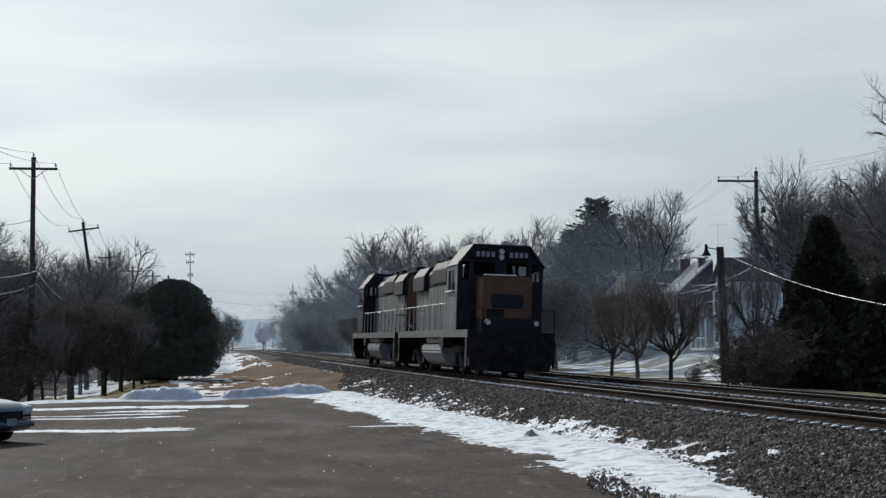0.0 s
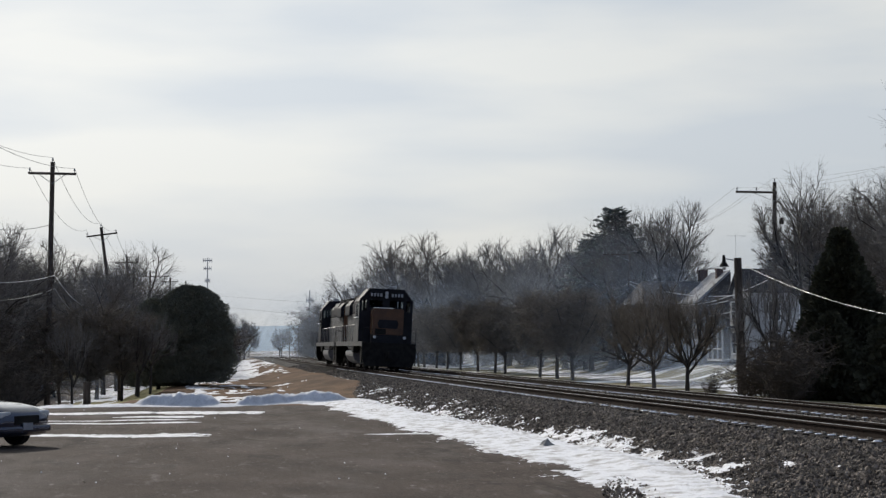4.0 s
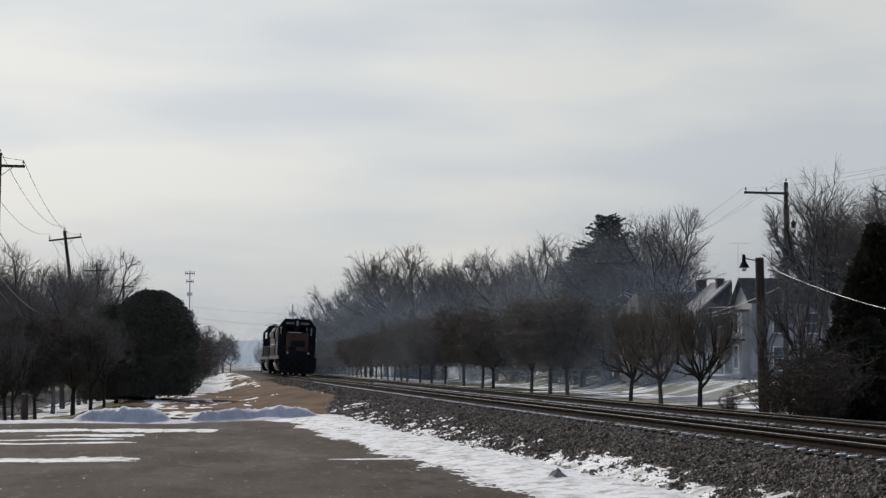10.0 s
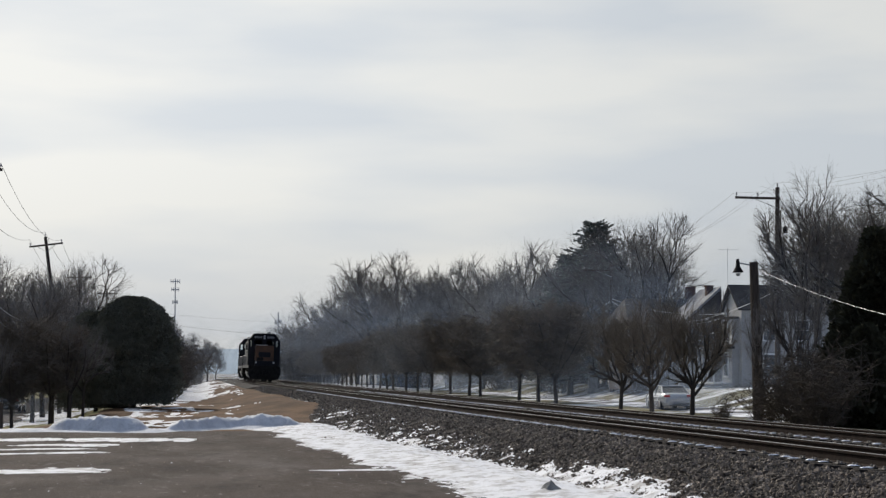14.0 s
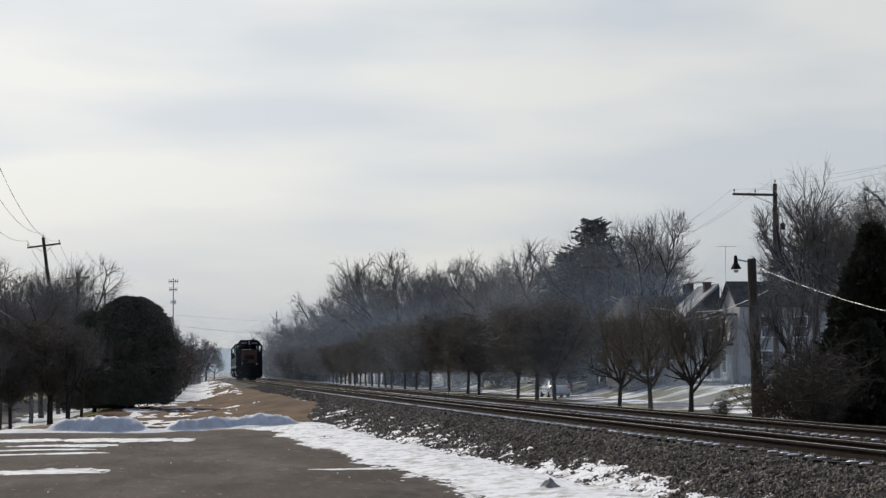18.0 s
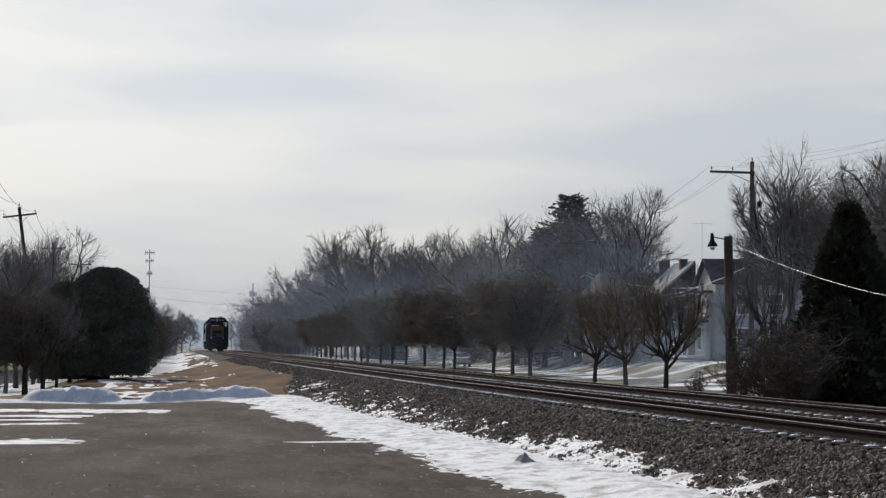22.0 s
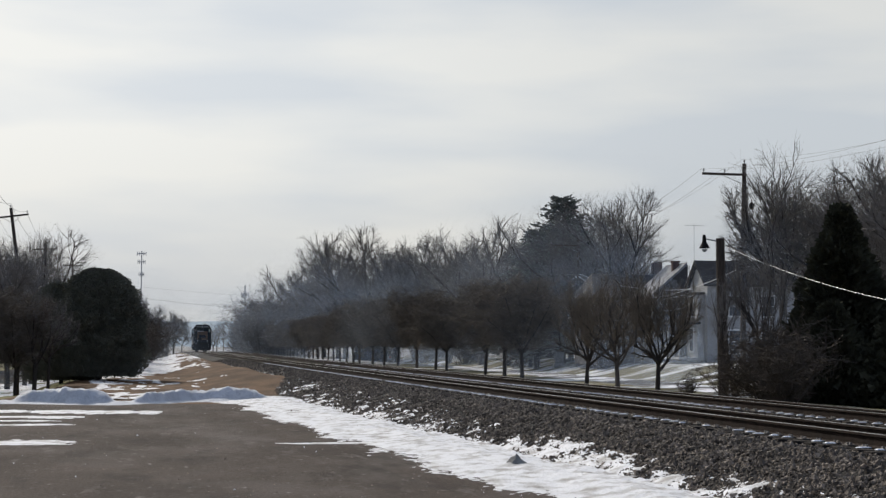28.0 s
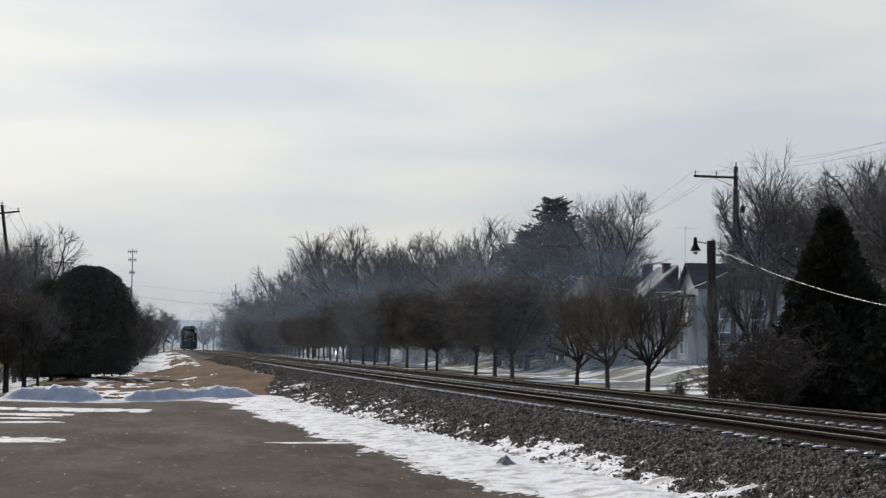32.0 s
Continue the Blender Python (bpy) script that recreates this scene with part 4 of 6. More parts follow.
def utility_pole(x, y, top, lean=0.0, arm=2.44, arm_shift=0.0, label="weathered wooden utility pole with a crossarm", arm_turn=0.0, hung=None):
    g = ground_z(x, y)
    h = top - g
    root = empty("utility_pole", label, "utility pole", pose(x, y, g, 0, lean, arm_turn), "utility poles")
    bm = bmesh.new()
    rod(bm, (0, 0, -0.3), (0, 0, h), 0.17, 0.115, 12)
    part("pole", bm, POLE_WOOD, root, smooth=False)
    part("crossarm", boxes(((arm_shift, -0.15, h - 0.62), (arm, 0.10, 0.125)), bevel=0.008), POLE_WOOD, root)
    for s in (-1, 1):
        if arm_shift and s * arm_shift < 0:
            continue
        e = arm_shift + s * arm * (0.08 if arm_shift else 0.28)
        part("brace", rods(((e, -0.15, h - 0.66), (0, -0.1, h - 1.15), 0.02), sides=5), GALV, root)
    spots = [(arm_shift + s * (arm / 2 - 0.08), h - 0.55) for s in (-1, 1)] + ([(arm_shift, h - 0.55)] if arm_shift else []) + [(0, h)]
    for sx, sz in spots:
        bm = bmesh.new()
        rod(bm, (sx, -0.15 if sz < h else 0, sz), (sx, -0.15 if sz < h else 0, sz + 0.10), 0.02, None, 6)
        rod(bm, (sx, -0.15 if sz < h else 0, sz + 0.08), (sx, -0.15 if sz < h else 0, sz + 0.14), 0.055, 0.05, 8)
        rod(bm, (sx, -0.15 if sz < h else 0, sz + 0.14), (sx, -0.15 if sz < h else 0, sz + 0.22), 0.042, 0.03, 8)
        part("insulator", bm, GLAZE, root)
    if hung:
        side, drop = hung
        part("bracket", rods(((0.1, 0, h - drop + 0.05), (side, 0, h - drop + 0.12), 0.02), sides=5), GALV, root)
        bm = bmesh.new()
        rod(bm, (side, 0, h - drop - 0.18), (side, 0, h - drop + 0.12), 0.13, 0.13, 12)
        rod(bm, (side, 0, h - drop + 0.12), (side, 0, h - drop + 0.20), 0.13, 0.05, 12)
        part("transformer", bm, LOCO_BLACK, root, "small dark round transformer can")
    return root


LEFT_POLES = [(-13.6, 38, 11.7, 0), (-10.78, 83, 11.76, 0.8), (-12.06, 132, 11.75, -7.5), (-12.9, 178, 11.6, -2), (-12.6, 221, 11.8, 0), (-11.6, 262, 12.6, 0.5), (-10.5, 305, 13.6, 0)]
for px, py, pt, pl in LEFT_POLES:
    lx = -(pt - ground_z(px, py)) * math.sin(radians(pl))
    utility_pole(px + lx, py, pt, pl)
for (ax, ay, at_, _), (bx, by, bt, _) in zip(LEFT_POLES, LEFT_POLES[1:]):
    for off, dz in ((-1.14, -0.35), (1.14, -0.35), (0, 0.22)):
        wire((ax + off, ay - 0.15, at_ + dz), (bx + off, by - 0.15, bt + dz), 1.1)
    wire((ax - 0.2, ay, at_ - 3.3), (bx - 0.2, by, bt - 3.3), 1.3, 0.02)
    wire((ax + 0.15, ay, at_ - 5.9), (bx + 0.15, by, bt - 5.9), 1.0, 0.018, BRIGHT_WIRE, "bare telephone cable sagging between poles")
    wire((ax + 0.15, ay, at_ - 6.6), (bx + 0.15, by, bt - 6.6), 1.1, 0.025)

# pole by the house, its line along the street and the lashed cable across
utility_pole(30.21, 91, 11.75, 0.6, 2.5, -1.15, "tall utility pole with a one-sided crossarm and a transformer", hung=(0.42, 2.3))
utility_pole(30.6, 44, 11.4, 0, 2.5, -1.15, "tall utility pole with a one-sided crossarm")
utility_pole(33.0, 142, 10.7, 0.0, 2.5, -1.15, "tall utility pole with a one-sided crossarm and a transformer", hung=(0.85, 0.4))
utility_pole(17.7, 650, 8.9, 0.0, 2.4, 0.0, "distant wooden utility pole beside the railway")
utility_pole(23.5, 720, 9.2, 0.0, 2.4, 0.0, "distant wooden utility pole beside the railway")
utility_pole(33.5, 196, 10.4, 0.0, 2.5, -1.15, "tall utility pole with a one-sided crossarm")
for a, b in (((30.6, 44, 11.4), (30.21, 91, 11.75)), ((30.21, 91, 11.75), (33.0, 142, 10.7)), ((33.0, 142, 10.7), (33.5, 196, 10.4))):
    for off, dz in ((-2.3, -0.35), (-1.15, -0.35), (0, 0.22)):
        wire((a[0] + off, a[1], a[2] + dz), (b[0] + off, b[1], b[2] + dz), 1.0, 0.006)
wire((30.3, 91, 6.2), (33.0, 142, 6.5), 1.3, 0.02, BRIGHT_WIRE, "bare telephone cable sagging between poles")
for za, xb, yb, zb, sag in ((7.75, 36.5, 121, 5.9, 0.5), (7.55, 36.0, 124, 5.6, 0.9), (5.65, 36.4, 121, 5.6, 0.5), (5.4, 36.4, 121, 4.7, 0.7)):
    wire((33.0, 142, za), (xb, yb, zb), sag, 0.042, BRIGHT_WIRE, "bare service cable sagging towards the house")
for za, zb in ((7.6, 7.0), (7.0, 6.6)):
    wire((33.0, 142, za), (33.5, 196, zb), 1.4, 0.045, BRIGHT_WIRE, "bare telephone cable sagging between poles")
wire((-10.5, 305, 9.9), (24.0, 300, 6.8), 0.4, 0.02)
wire((-10.5, 305, 11.6), (24.0, 300, 9.4), 0.4, 0.012)
wire((30.3, 91, 7.0), (36.5, 82, 7.3), 0.5, 0.02, BRIGHT_WIRE, "bare service cable running to the trees")
wire((30.3, 91, 6.2), (37.5, 84, 7.0), 0.5, 0.02, BRIGHT_WIRE, "bare service cable running to the trees")


def lashed_cable(a, b, sag):
    """A thick cable with a bright spiral of lashing."""
    pts = sag_line(a, b, sag, 40)
    root = empty("lashed_cable", "thick aerial cable with bright spiral lashing", "cable")
    vs, fs = tube(pts, 0.007, 6)
    raw("cable", vs, fs, WIRE, root)
    vs, fs = [], []
    n = 64
    for i in range(n):
        t = i / n * 40
        j = min(39, int(t))
        p = pts[j].lerp(pts[j + 1], t - j)
        t2 = min(39.999, t + 0.30)
        j2 = int(t2)
        q = pts[j2].lerp(pts[j2 + 1], t2 - j2)
        a_, f_ = tube([p, q], 0.0105, 6)
        o = len(vs)
        vs += a_
        fs += [tuple(o + k for k in g) for g in f_]
    tagged(raw("lashing", vs, fs, BRIGHT_WIRE, root, "bright lashing wire"), kind="stuff")


lashed_cable((18.62, 57.6, 5.27), (21.05, 45.2, 2.91), 0.3)


def yard_lamp(x, y, top):
    g = ground_z(x, y)
    h = top - g
    root = empty("street_lamp", "old hooded lamp on a thick wooden pole", "street lamp", pose(x, y, g, 0, -1.2, 0))
    bm = bmesh.new()
    rod(bm, (0, 0, -0.3), (0, 0, h), 0.19, 0.15, 12)
    part("pole", bm, POLE_WOOD, root)
    part("bracket", rods(((-0.1, 0, h - 0.1), (-0.5, 0, h - 0.02), 0.025), sides=6), GALV, root)
    bm = bmesh.new()
    rod(bm, (-0.56, 0, h - 0.34), (-0.56, 0, h - 0.14), 0.19, 0.08, 14)
    rod(bm, (-0.56, 0, h - 0.14), (-0.56, 0, h + 0.12), 0.075, 0.05, 10)
    part("hood", bm, LOCO_BLACK, root, "dark metal lamp hood")
    bm = bmesh.new()
    rod(bm, (-0.56, 0, h - 0.46), (-0.56, 0, h - 0.37), 0.06, 0.10, 12)
    part("lens", bm, HEADLAMP, root, "clear glass lens")
    return root


yard_lamp(18.45, 57.6, 5.58)


def lattice_mast(x, y, height, label, arms):
    g = ground_z(x, y)
    root = empty("radio_mast", label, "radio mast", pose(x, y, g))
    bm = bmesh.new()
    rod(bm, (0, 0, -1), (0, 0, height), 0.40, 0.25, 8)
    part("mast", bm, GALV, root)
    for z, w in arms:
        bm = bmesh.new()
        box(bm, (0, 0, z), (w, w * 0.6, 0.35))
        for i in range(5):
            box(bm, (-w / 2 + w * i / 4, -w * 0.3, z), (0.3, 0.25, 2.0))
        part("antenna_rack", bm, GALV, root)


lattice_mast(-17.2, 900, 53, "distant antenna mast with three racks", ((51.5, 4.4), (47.4, 3.6), (41, 2.4)))
lattice_mast(27.3, 700, 28, "distant thin mast with a cross rack", ((24.0, 2.6),))


# ---------------------------------------------------------------- far hills
def hills():
    for name, y, base, amp, seed in (("backdrop", 3200, 38, 14, 3), ("backdrop", 2600, 22, 9, 8)):
        vs, fs = [], []
        n = 160
        for i in range(n + 1):
            x = -2600 + 5200 * i / n
            h = base + amp * noise.noise((x * 0.0016, seed, 0)) + 4 * noise.noise((x * 0.008, seed, 1)) + 0.6 * noise.noise((x * 0.06, seed, 2))
            vs += [(x, y, -25), (x, y + 60, h), (x, y + 400, h * 0.8)]
            if i:
                o = (i - 1) * 3
                fs += [(o, o + 3, o + 4, o + 1), (o + 1, o + 4, o + 5, o + 2)]
        tagged(raw(name, vs, fs, HAZE_HILL, smooth=True), "low wooded hills on the horizon, haze painted in as a blue glow", "hills", kind="structure")


hills()


# ---------------------------------------------------------------- locomotives
def wheelset(parent, y):
    bm = bmesh.new()
    for s in (-1, 1):
        rod(bm, (s * 0.69, 0, 0), (s * 0.82, 0, 0), 0.508, None, 24)
        rod(bm, (s * 0.66, 0, 0), (s * 0.69, 0, 0), 0.535, None, 24)
        rod(bm, (s * 0.82, 0, 0), (s * 0.84, 0, 0), 0.20, None, 12)
    rod(bm, (-0.7, 0, 0), (0.7, 0, 0), 0.09, None, 10)
    me = bpy.data.meshes.new("wheelset")
    bm.to_mesh(me)
    bm.free()
    me.materials.append(LOCO_BLACK)
    ob = new("wheelset", me)
    ob.parent, ob.location = parent, (0, y, 0.508)
    return ob


def locomotive(label, cab_side, end_mat):
    """A four-axle road switcher. Its cab end looks along -y; the origin lies on the rails."""
    root = empty("locomotive", label, "locomotive", group="coupled locomotives")
    wheels = []
    # frame, deck and pilots
    bm = bmesh.new()
    box(bm, (0, 0, 1.50), (3.08, 16.9, 0.10), 0.01)
    part("deck", bm, LOCO_BLACK, root)
    for s in (-1, 1):
        bm = bmesh.new()
        box(bm, (s * 1.53, 0, 1.46), (0.03, 16.9, 0.26), 0.006)
        part("side_sill", bm, LOCO_GREY, root)
    bm = bmesh.new()
    box(bm, (0, 0, 1.25), (1.5, 15.6, 0.42))
    part("centre_frame", bm, LOCO_BLACK, root)
    for s in (-1, 1):
        bm = bmesh.new()
        prism(bm, [(-1.5, 1.5), (1.5, 1.5), (1.5, 0.75), (1.35, 0.22), (-1.35, 0.22), (-1.5, 0.75)], "y", s * 8.42 - 0.04, s * 8.42 + 0.04, 0.01)
        pl = part("pilot", bm, LOCO_BLACK, root)
        bm = bmesh.new()
        box(bm, (0, s * 8.7, 0.87), (0.34, 0.55, 0.30), 0.04)
        box(bm, (0, s * 8.97, 0.87), (0.26, 0.14, 0.44), 0.05)
        part("coupler", bm, LOCO_BLACK, pl)
        for q in (-1, 1):
            bm = bmesh.new()
            for z in (0.45, 0.80, 1.15):
                box(bm, (q * 1.28, s * 8.25, z), (0.5, 0.32, 0.035), 0.005)
            box(bm, (q * 1.53, s * 8.25, 0.88), (0.025, 0.36, 1.1))
            part("steps", bm, LOCO_BLACK, root)
            part("grab_rail", rods(((q * 1.5, s * 8.42, 1.5), (q * 1.5, s * 8.42, 2.35), 0.016), ((q * 1.0, s * 8.42, 2.3), (q * 1.5, s * 8.42, 2.35), 0.014), ((q * 1.0, s * 8.42, 1.5), (q * 1.0, s * 8.42, 2.3), 0.016)), LOCO_BLACK, root)
            bm = bmesh.new()
            rod(bm, (q * 0.84, s * 8.52, 1.86), (q * 0.84, s * 8.36, 1.86), 0.10, 0.12, 16)
            dl = part("ditch_light", bm, LOCO_BLACK, root)
            bm = bmesh.new()
            rod(bm, (q * 0.84, s * 8.535, 1.86), (q * 0.84, s * 8.515, 1.86), 0.085, None, 16)
            part("lens", bm, HEADLAMP, dl, "clear lamp lens")
    # short nose
    bm = bmesh.new()
    prism(bm, [(-0.88, 2.02), (0.88, 2.02), (0.88, 3.44), (0.80, 3.50), (-0.80, 3.50), (-0.88, 3.44)], "y", -7.55, -6.23, 0.03)
    part("short_nose", bm, LOCO_YELLOW, root, "yellow painted short nose")
    part("nose_foot", boxes(((0, -6.88, 1.785), (1.78, 1.32, 0.465)), bevel=0.02), LOCO_BLUE, root, "dark lower band of the nose")
    part("nose_door", boxes(((-0.42, -7.556, 2.20), (0.62, 0.02, 0.30)), bevel=0.006), LOCO_BLACK, root)
    bm = bmesh.new()
    prism(bm, [(-0.60, 2.62), (-0.52, 2.86), (0.52, 2.86), (0.60, 2.62), (0.52, 2.38), (-0.52, 2.38)], "y", -7.562, -7.556)
    part("emblem", bm, LOCO_BLUE, root, "plain dark emblem panel")
    part("nose_top_rail", rods(((-0.85, -7.5, 3.53), (0.3, -7.5, 3.53), 0.018)), WHITE_PAINT, root)
    # cab walls with real openings
    def wall_y(y, name):
        holes = [(-1.40, -1.12, 3.38, 4.02), (-0.98, -0.20, 3.58, 4.02), (0.20, 0.98, 3.58, 4.02), (1.12, 1.40, 3.38, 4.02)]
        bm = bmesh.new()
        box(bm, (0, y, 2.465), (3.06, 0.05, 1.83))
        x0 = -1.53
        for a, b, lo, hi in holes:
            box(bm, ((x0 + a) / 2, y, 3.70), (a - x0, 0.05, 0.64))
            if lo > 3.39:
                box(bm, ((a + b) / 2, y, (3.38 + lo) / 2), (b - a, 0.05, lo - 3.38))
            x0 = b
        box(bm, ((x0 + 1.53) / 2, y, 3.70), (1.53 - x0, 0.05, 0.64))
        prism(bm, [(-1.53, 4.02), (1.53, 4.02), (1.0, 4.62), (-1.0, 4.62)], "y", y - 0.025, y + 0.025)
        w = part(name, bm, LOCO_BLUE, root)
        for a, b, lo, hi in holes:
            p = part("window_pane", boxes((((a + b) / 2, y, (lo + hi) / 2), (b - a, 0.012, hi - lo))), CAB_GLASS, w)
            p.visible_shadow = False
        return w
    wall_y(-6.2, "cab_front")
    wall_y(-3.95, "cab_back")
    for s in (-1, 1):
        bm = bmesh.new()
        for y0, y1, z0, z1 in ((-6.17, -3.98, 1.55, 3.0), (-6.17, -3.98, 3.75, 3.95), (-6.17, -5.75, 3.0, 3.75), (-4.3, -3.98, 3.0, 3.75), (-5.08, -4.98, 3.0, 3.75)):
            box(bm, (s * 1.53, (y0 + y1) / 2, (z0 + z1) / 2), (0.05, y1 - y0, z1 - z0))
        w = part("cab_side", bm, cab_side, root)
        for y0, y1 in ((-5.75, -5.08), (-4.98, -4.3)):
            p = part("window_pane", boxes(((s * 1.53, (y0 + y1) / 2, 3.375), (0.012, y1 - y0, 0.75))), CAB_GLASS, w)
            p.visible_shadow = False
        part("arm_rest", boxes(((s * 1.60, -5.0, 2.98), (0.12, 1.5, 0.05)), bevel=0.01), WHITE_PAINT, w)
    bm = bmesh.new()
    prism(bm, [(-1.58, 3.92), (-1.02, 4.66), (1.02, 4.66), (1.58, 3.92), (1.58, 3.86), (1.0, 4.60), (-1.0, 4.60), (-1.58, 3.86)], "y", -6.32, -3.9, 0.0)
    part("cab_roof", bm, LOCO_BLUE, root, "dark cab roof with sloped sides")
    # number boards, headlights, horn
    for s in (-1, 1):
        bm = bmesh.new()
        box(bm, (s * 0.60, -6.34, 4.30), (0.80, 0.16, 0.28), 0.02)
        nb = part("number_board", bm, LOCO_BLACK, root, "dark number board with pale bars")
        bm = bmesh.new()
        for i in range(4):
            box(bm, (s * 0.60 - 0.27 + 0.18 * i, -6.425, 4.30), (0.12, 0.008, 0.18))
        part("bars", bm, NUMBER_PALE, nb, "pale plain bars")
    for z in (4.22, 4.42):
        bm = bmesh.new()
        rod(bm, (0, -6.33, z), (0, -6.24, z), 0.10, 0.11, 16)
        h = part("headlight", bm, STEEL, root)
        bm = bmesh.new()
        rod(bm, (0, -6.345, z), (0, -6.33, z), 0.085, None, 16)
        part("lens", bm, HEADLAMP, h, "clear lamp lens")
    bm = bmesh.new()
    for i, dx in enumerate((-0.14, 0, 0.14)):
        rod(bm, (dx + 0.5, -4.6, 4.82), (dx + 0.5, -5.0 - 0.08 * i, 4.82), 0.02, 0.07, 10)
    box(bm, (0.5, -4.6, 4.76), (0.4, 0.06, 0.2))
    part("air_horn", bm, STEEL, root)
    # long hood: lower panels grey, upper panels blue
    bm = bmesh.new()
    prism(bm, [(-0.92, 1.55), (0.92, 1.55), (0.92, 3.45), (-0.92, 3.45)], "y", -3.92, 7.6, 0.01)
    # hood body is black behind the doors, painting shade into their gaps
    part("hood_lower", bm, LOCO_BLACK, root)
    bm = bmesh.new()
    prism(bm, [(-0.925, 3.452), (0.925, 3.452), (0.925, 3.95), (0.70, 4.22), (-0.70, 4.22), (-0.925, 3.95)], "y", -3.92, 7.6, 0.01)
    part("hood_top", bm, LOCO_BLUE, root)
    bm = bmesh.new()
    prism(bm, [(-0.9, 1.55), (0.9, 1.55), (0.9, 3.9), (0.68, 4.18), (-0.68, 4.18), (-0.9, 3.9)], "y", 7.604, 7.68, 0.02)
    part("hood_end", bm, end_mat, root, "painted end of the long hood")
    for i in range(15):
        for s in (-1, 1):
            y = -3.5 + i * 0.72
            bm = bmesh.new()
            box(bm, (s * 0.928, y, 2.5), (0.022, 0.64, 1.75), 0.006)
            d = part("hood_door", bm, LOCO_GREY, root)
            part("latch", boxes(((s * 0.945, y + 0.25, 2.4), (0.02, 0.05, 0.12))), STEEL, d)
    bm = bmesh.new()
    prism(bm, [(-1.12, 3.3), (1.12, 3.3), (1.12, 3.9), (0.85, 4.28), (-0.85, 4.28), (-1.12, 3.9)], "y", 4.4, 7.4, 0.02)
    part("radiator_housing", bm, LOCO_BLUE, root, "flared radiator housing")
    bm = bmesh.new()
    prism(bm, [(-0.98, 3.5), (0.98, 3.5), (0.98, 4.05), (0.8, 4.36), (-0.8, 4.36), (-0.98, 4.05)], "y", -0.4, 3.2, 0.02)
    part("brake_housing", bm, LOCO_BLUE, root, "raised housing over the engine")
    for y, z in ((0.4, 4.38), (2.3, 4.38), (5.0, 4.35), (6.0, 4.35), (7.0, 4.35)):
        bm = bmesh.new()
        rod(bm, (0, y, z - 0.02), (0, y, z + 0.22), 0.62, 0.55, 18)
        part("roof_fan", bm, LOCO_BLACK, root)
    bm = bmesh.new()
    box(bm, (0, -1.5, 4.36), (0.7, 1.1, 0.30), 0.03)
    part("exhaust_stack", bm, LOCO_BLACK, root)
    bm = bmesh.new()
    box(bm, (0, -3.0, 4.34), (1.2, 1.2, 0.26), 0.05)
    part("filter_box", bm, LOCO_BLUE, root)
    # walkway handrails
    for s in (-1, 1):
        part("handrail", rods(((s * 1.49, -3.6, 2.58), (s * 1.49, 8.3, 2.58), 0.019), sides=6), STEEL, root, "pale steel handrail")
        for i in range(10):
            part("stanchion", rods(((s * 1.49, -3.6 + i * 1.32, 1.5), (s * 1.49, -3.6 + i * 1.32, 2.6), 0.022), sides=6), STEEL, root)
    # fuel tank and reservoirs
    bm = bmesh.new()
    prism(bm, [(-1.42, 1.08), (1.42, 1.08), (1.45, 0.8), (1.25, 0.42), (0.95, 0.30), (-0.95, 0.30), (-1.25, 0.42), (-1.45, 0.8)], "y", -2.5, 2.3, 0.05)
    part("fuel_tank", bm, TANK, root, "grey fuel tank slung between the trucks")
    for s in (-1, 1):
        bm = bmesh.new()
        rod(bm, (s * 1.25, -2.3, 1.24), (s * 1.25, 1.6, 1.24), 0.13, None, 12)
        part("air_reservoir", bm, TANK, root)
        bm = bmesh.new()
        box(bm, (s * 1.36, -3.0, 1.2), (0.35, 0.8, 0.5), 0.03)
        part("battery_box", bm, LOCO_BLACK, root)
    # trucks
    for c in (-5.2, 5.2):
        for s in (-1, 1):
            bm = bmesh.new()
            prism(bm, [(c - 2.0, 0.62), (c - 1.9, 0.85), (c - 0.7, 0.80), (c - 0.5, 0.52), (c + 0.5, 0.52), (c + 0.7, 0.80), (c + 1.9, 0.85), (c + 2.0, 0.62), (c + 1.7, 0.46), (c + 1.0, 0.46), (c + 0.6, 0.30), (c - 0.6, 0.30), (c - 1.0, 0.46), (c - 1.7, 0.46)], "x", s * 0.98 - 0.06, s * 0.98 + 0.06, 0.015)
            for e in (-1.37, 1.37):
                box(bm, (s * 1.06, c + e, 0.52), (0.14, 0.34, 0.34), 0.03)
            for e in (-0.35, 0, 0.35):
                rod(bm, (s * 1.0, c + e, 0.34), (s * 1.0, c + e, 0.70), 0.08, None, 10)
            part("truck_frame", bm, LOCO_BLACK, root)
        part("bolster", boxes(((0, c, 0.78), (2.0, 0.5, 0.32)), bevel=0.03), LOCO_BLACK, root)
        for e in (-1.37, 1.37):
            wheels.append(wheelset(root, c + e))
    return root, wheels


CAB_GLASS = bpy.data.materials.new("cab_glass")
CAB_GLASS.use_nodes = True
_b = CAB_GLASS.node_tree.nodes["Principled BSDF"]
_b.inputs["Transmission Weight"].default_value, _b.inputs["Roughness"].default_value, _b.inputs["IOR"].default_value = 1.0, 0.02, 1.05
_b.inputs["Base Color"].default_value = (0.85, 0.9, 0.9, 1)
NUMBER_PALE = material("number_paint", (0.20, 0.205, 0.22), (0.27, 0.275, 0.29), 6.0, 0.6)
loco_a, wheels_a = locomotive("dark blue and grey diesel locomotive with a yellow nose", LOCO_GREY, LOCO_GREY)
loco_b, wheels_b = locomotive("grey and dark blue diesel locomotive, coupled back to front", LOCO_BLUE, LOCO_YELLOW)


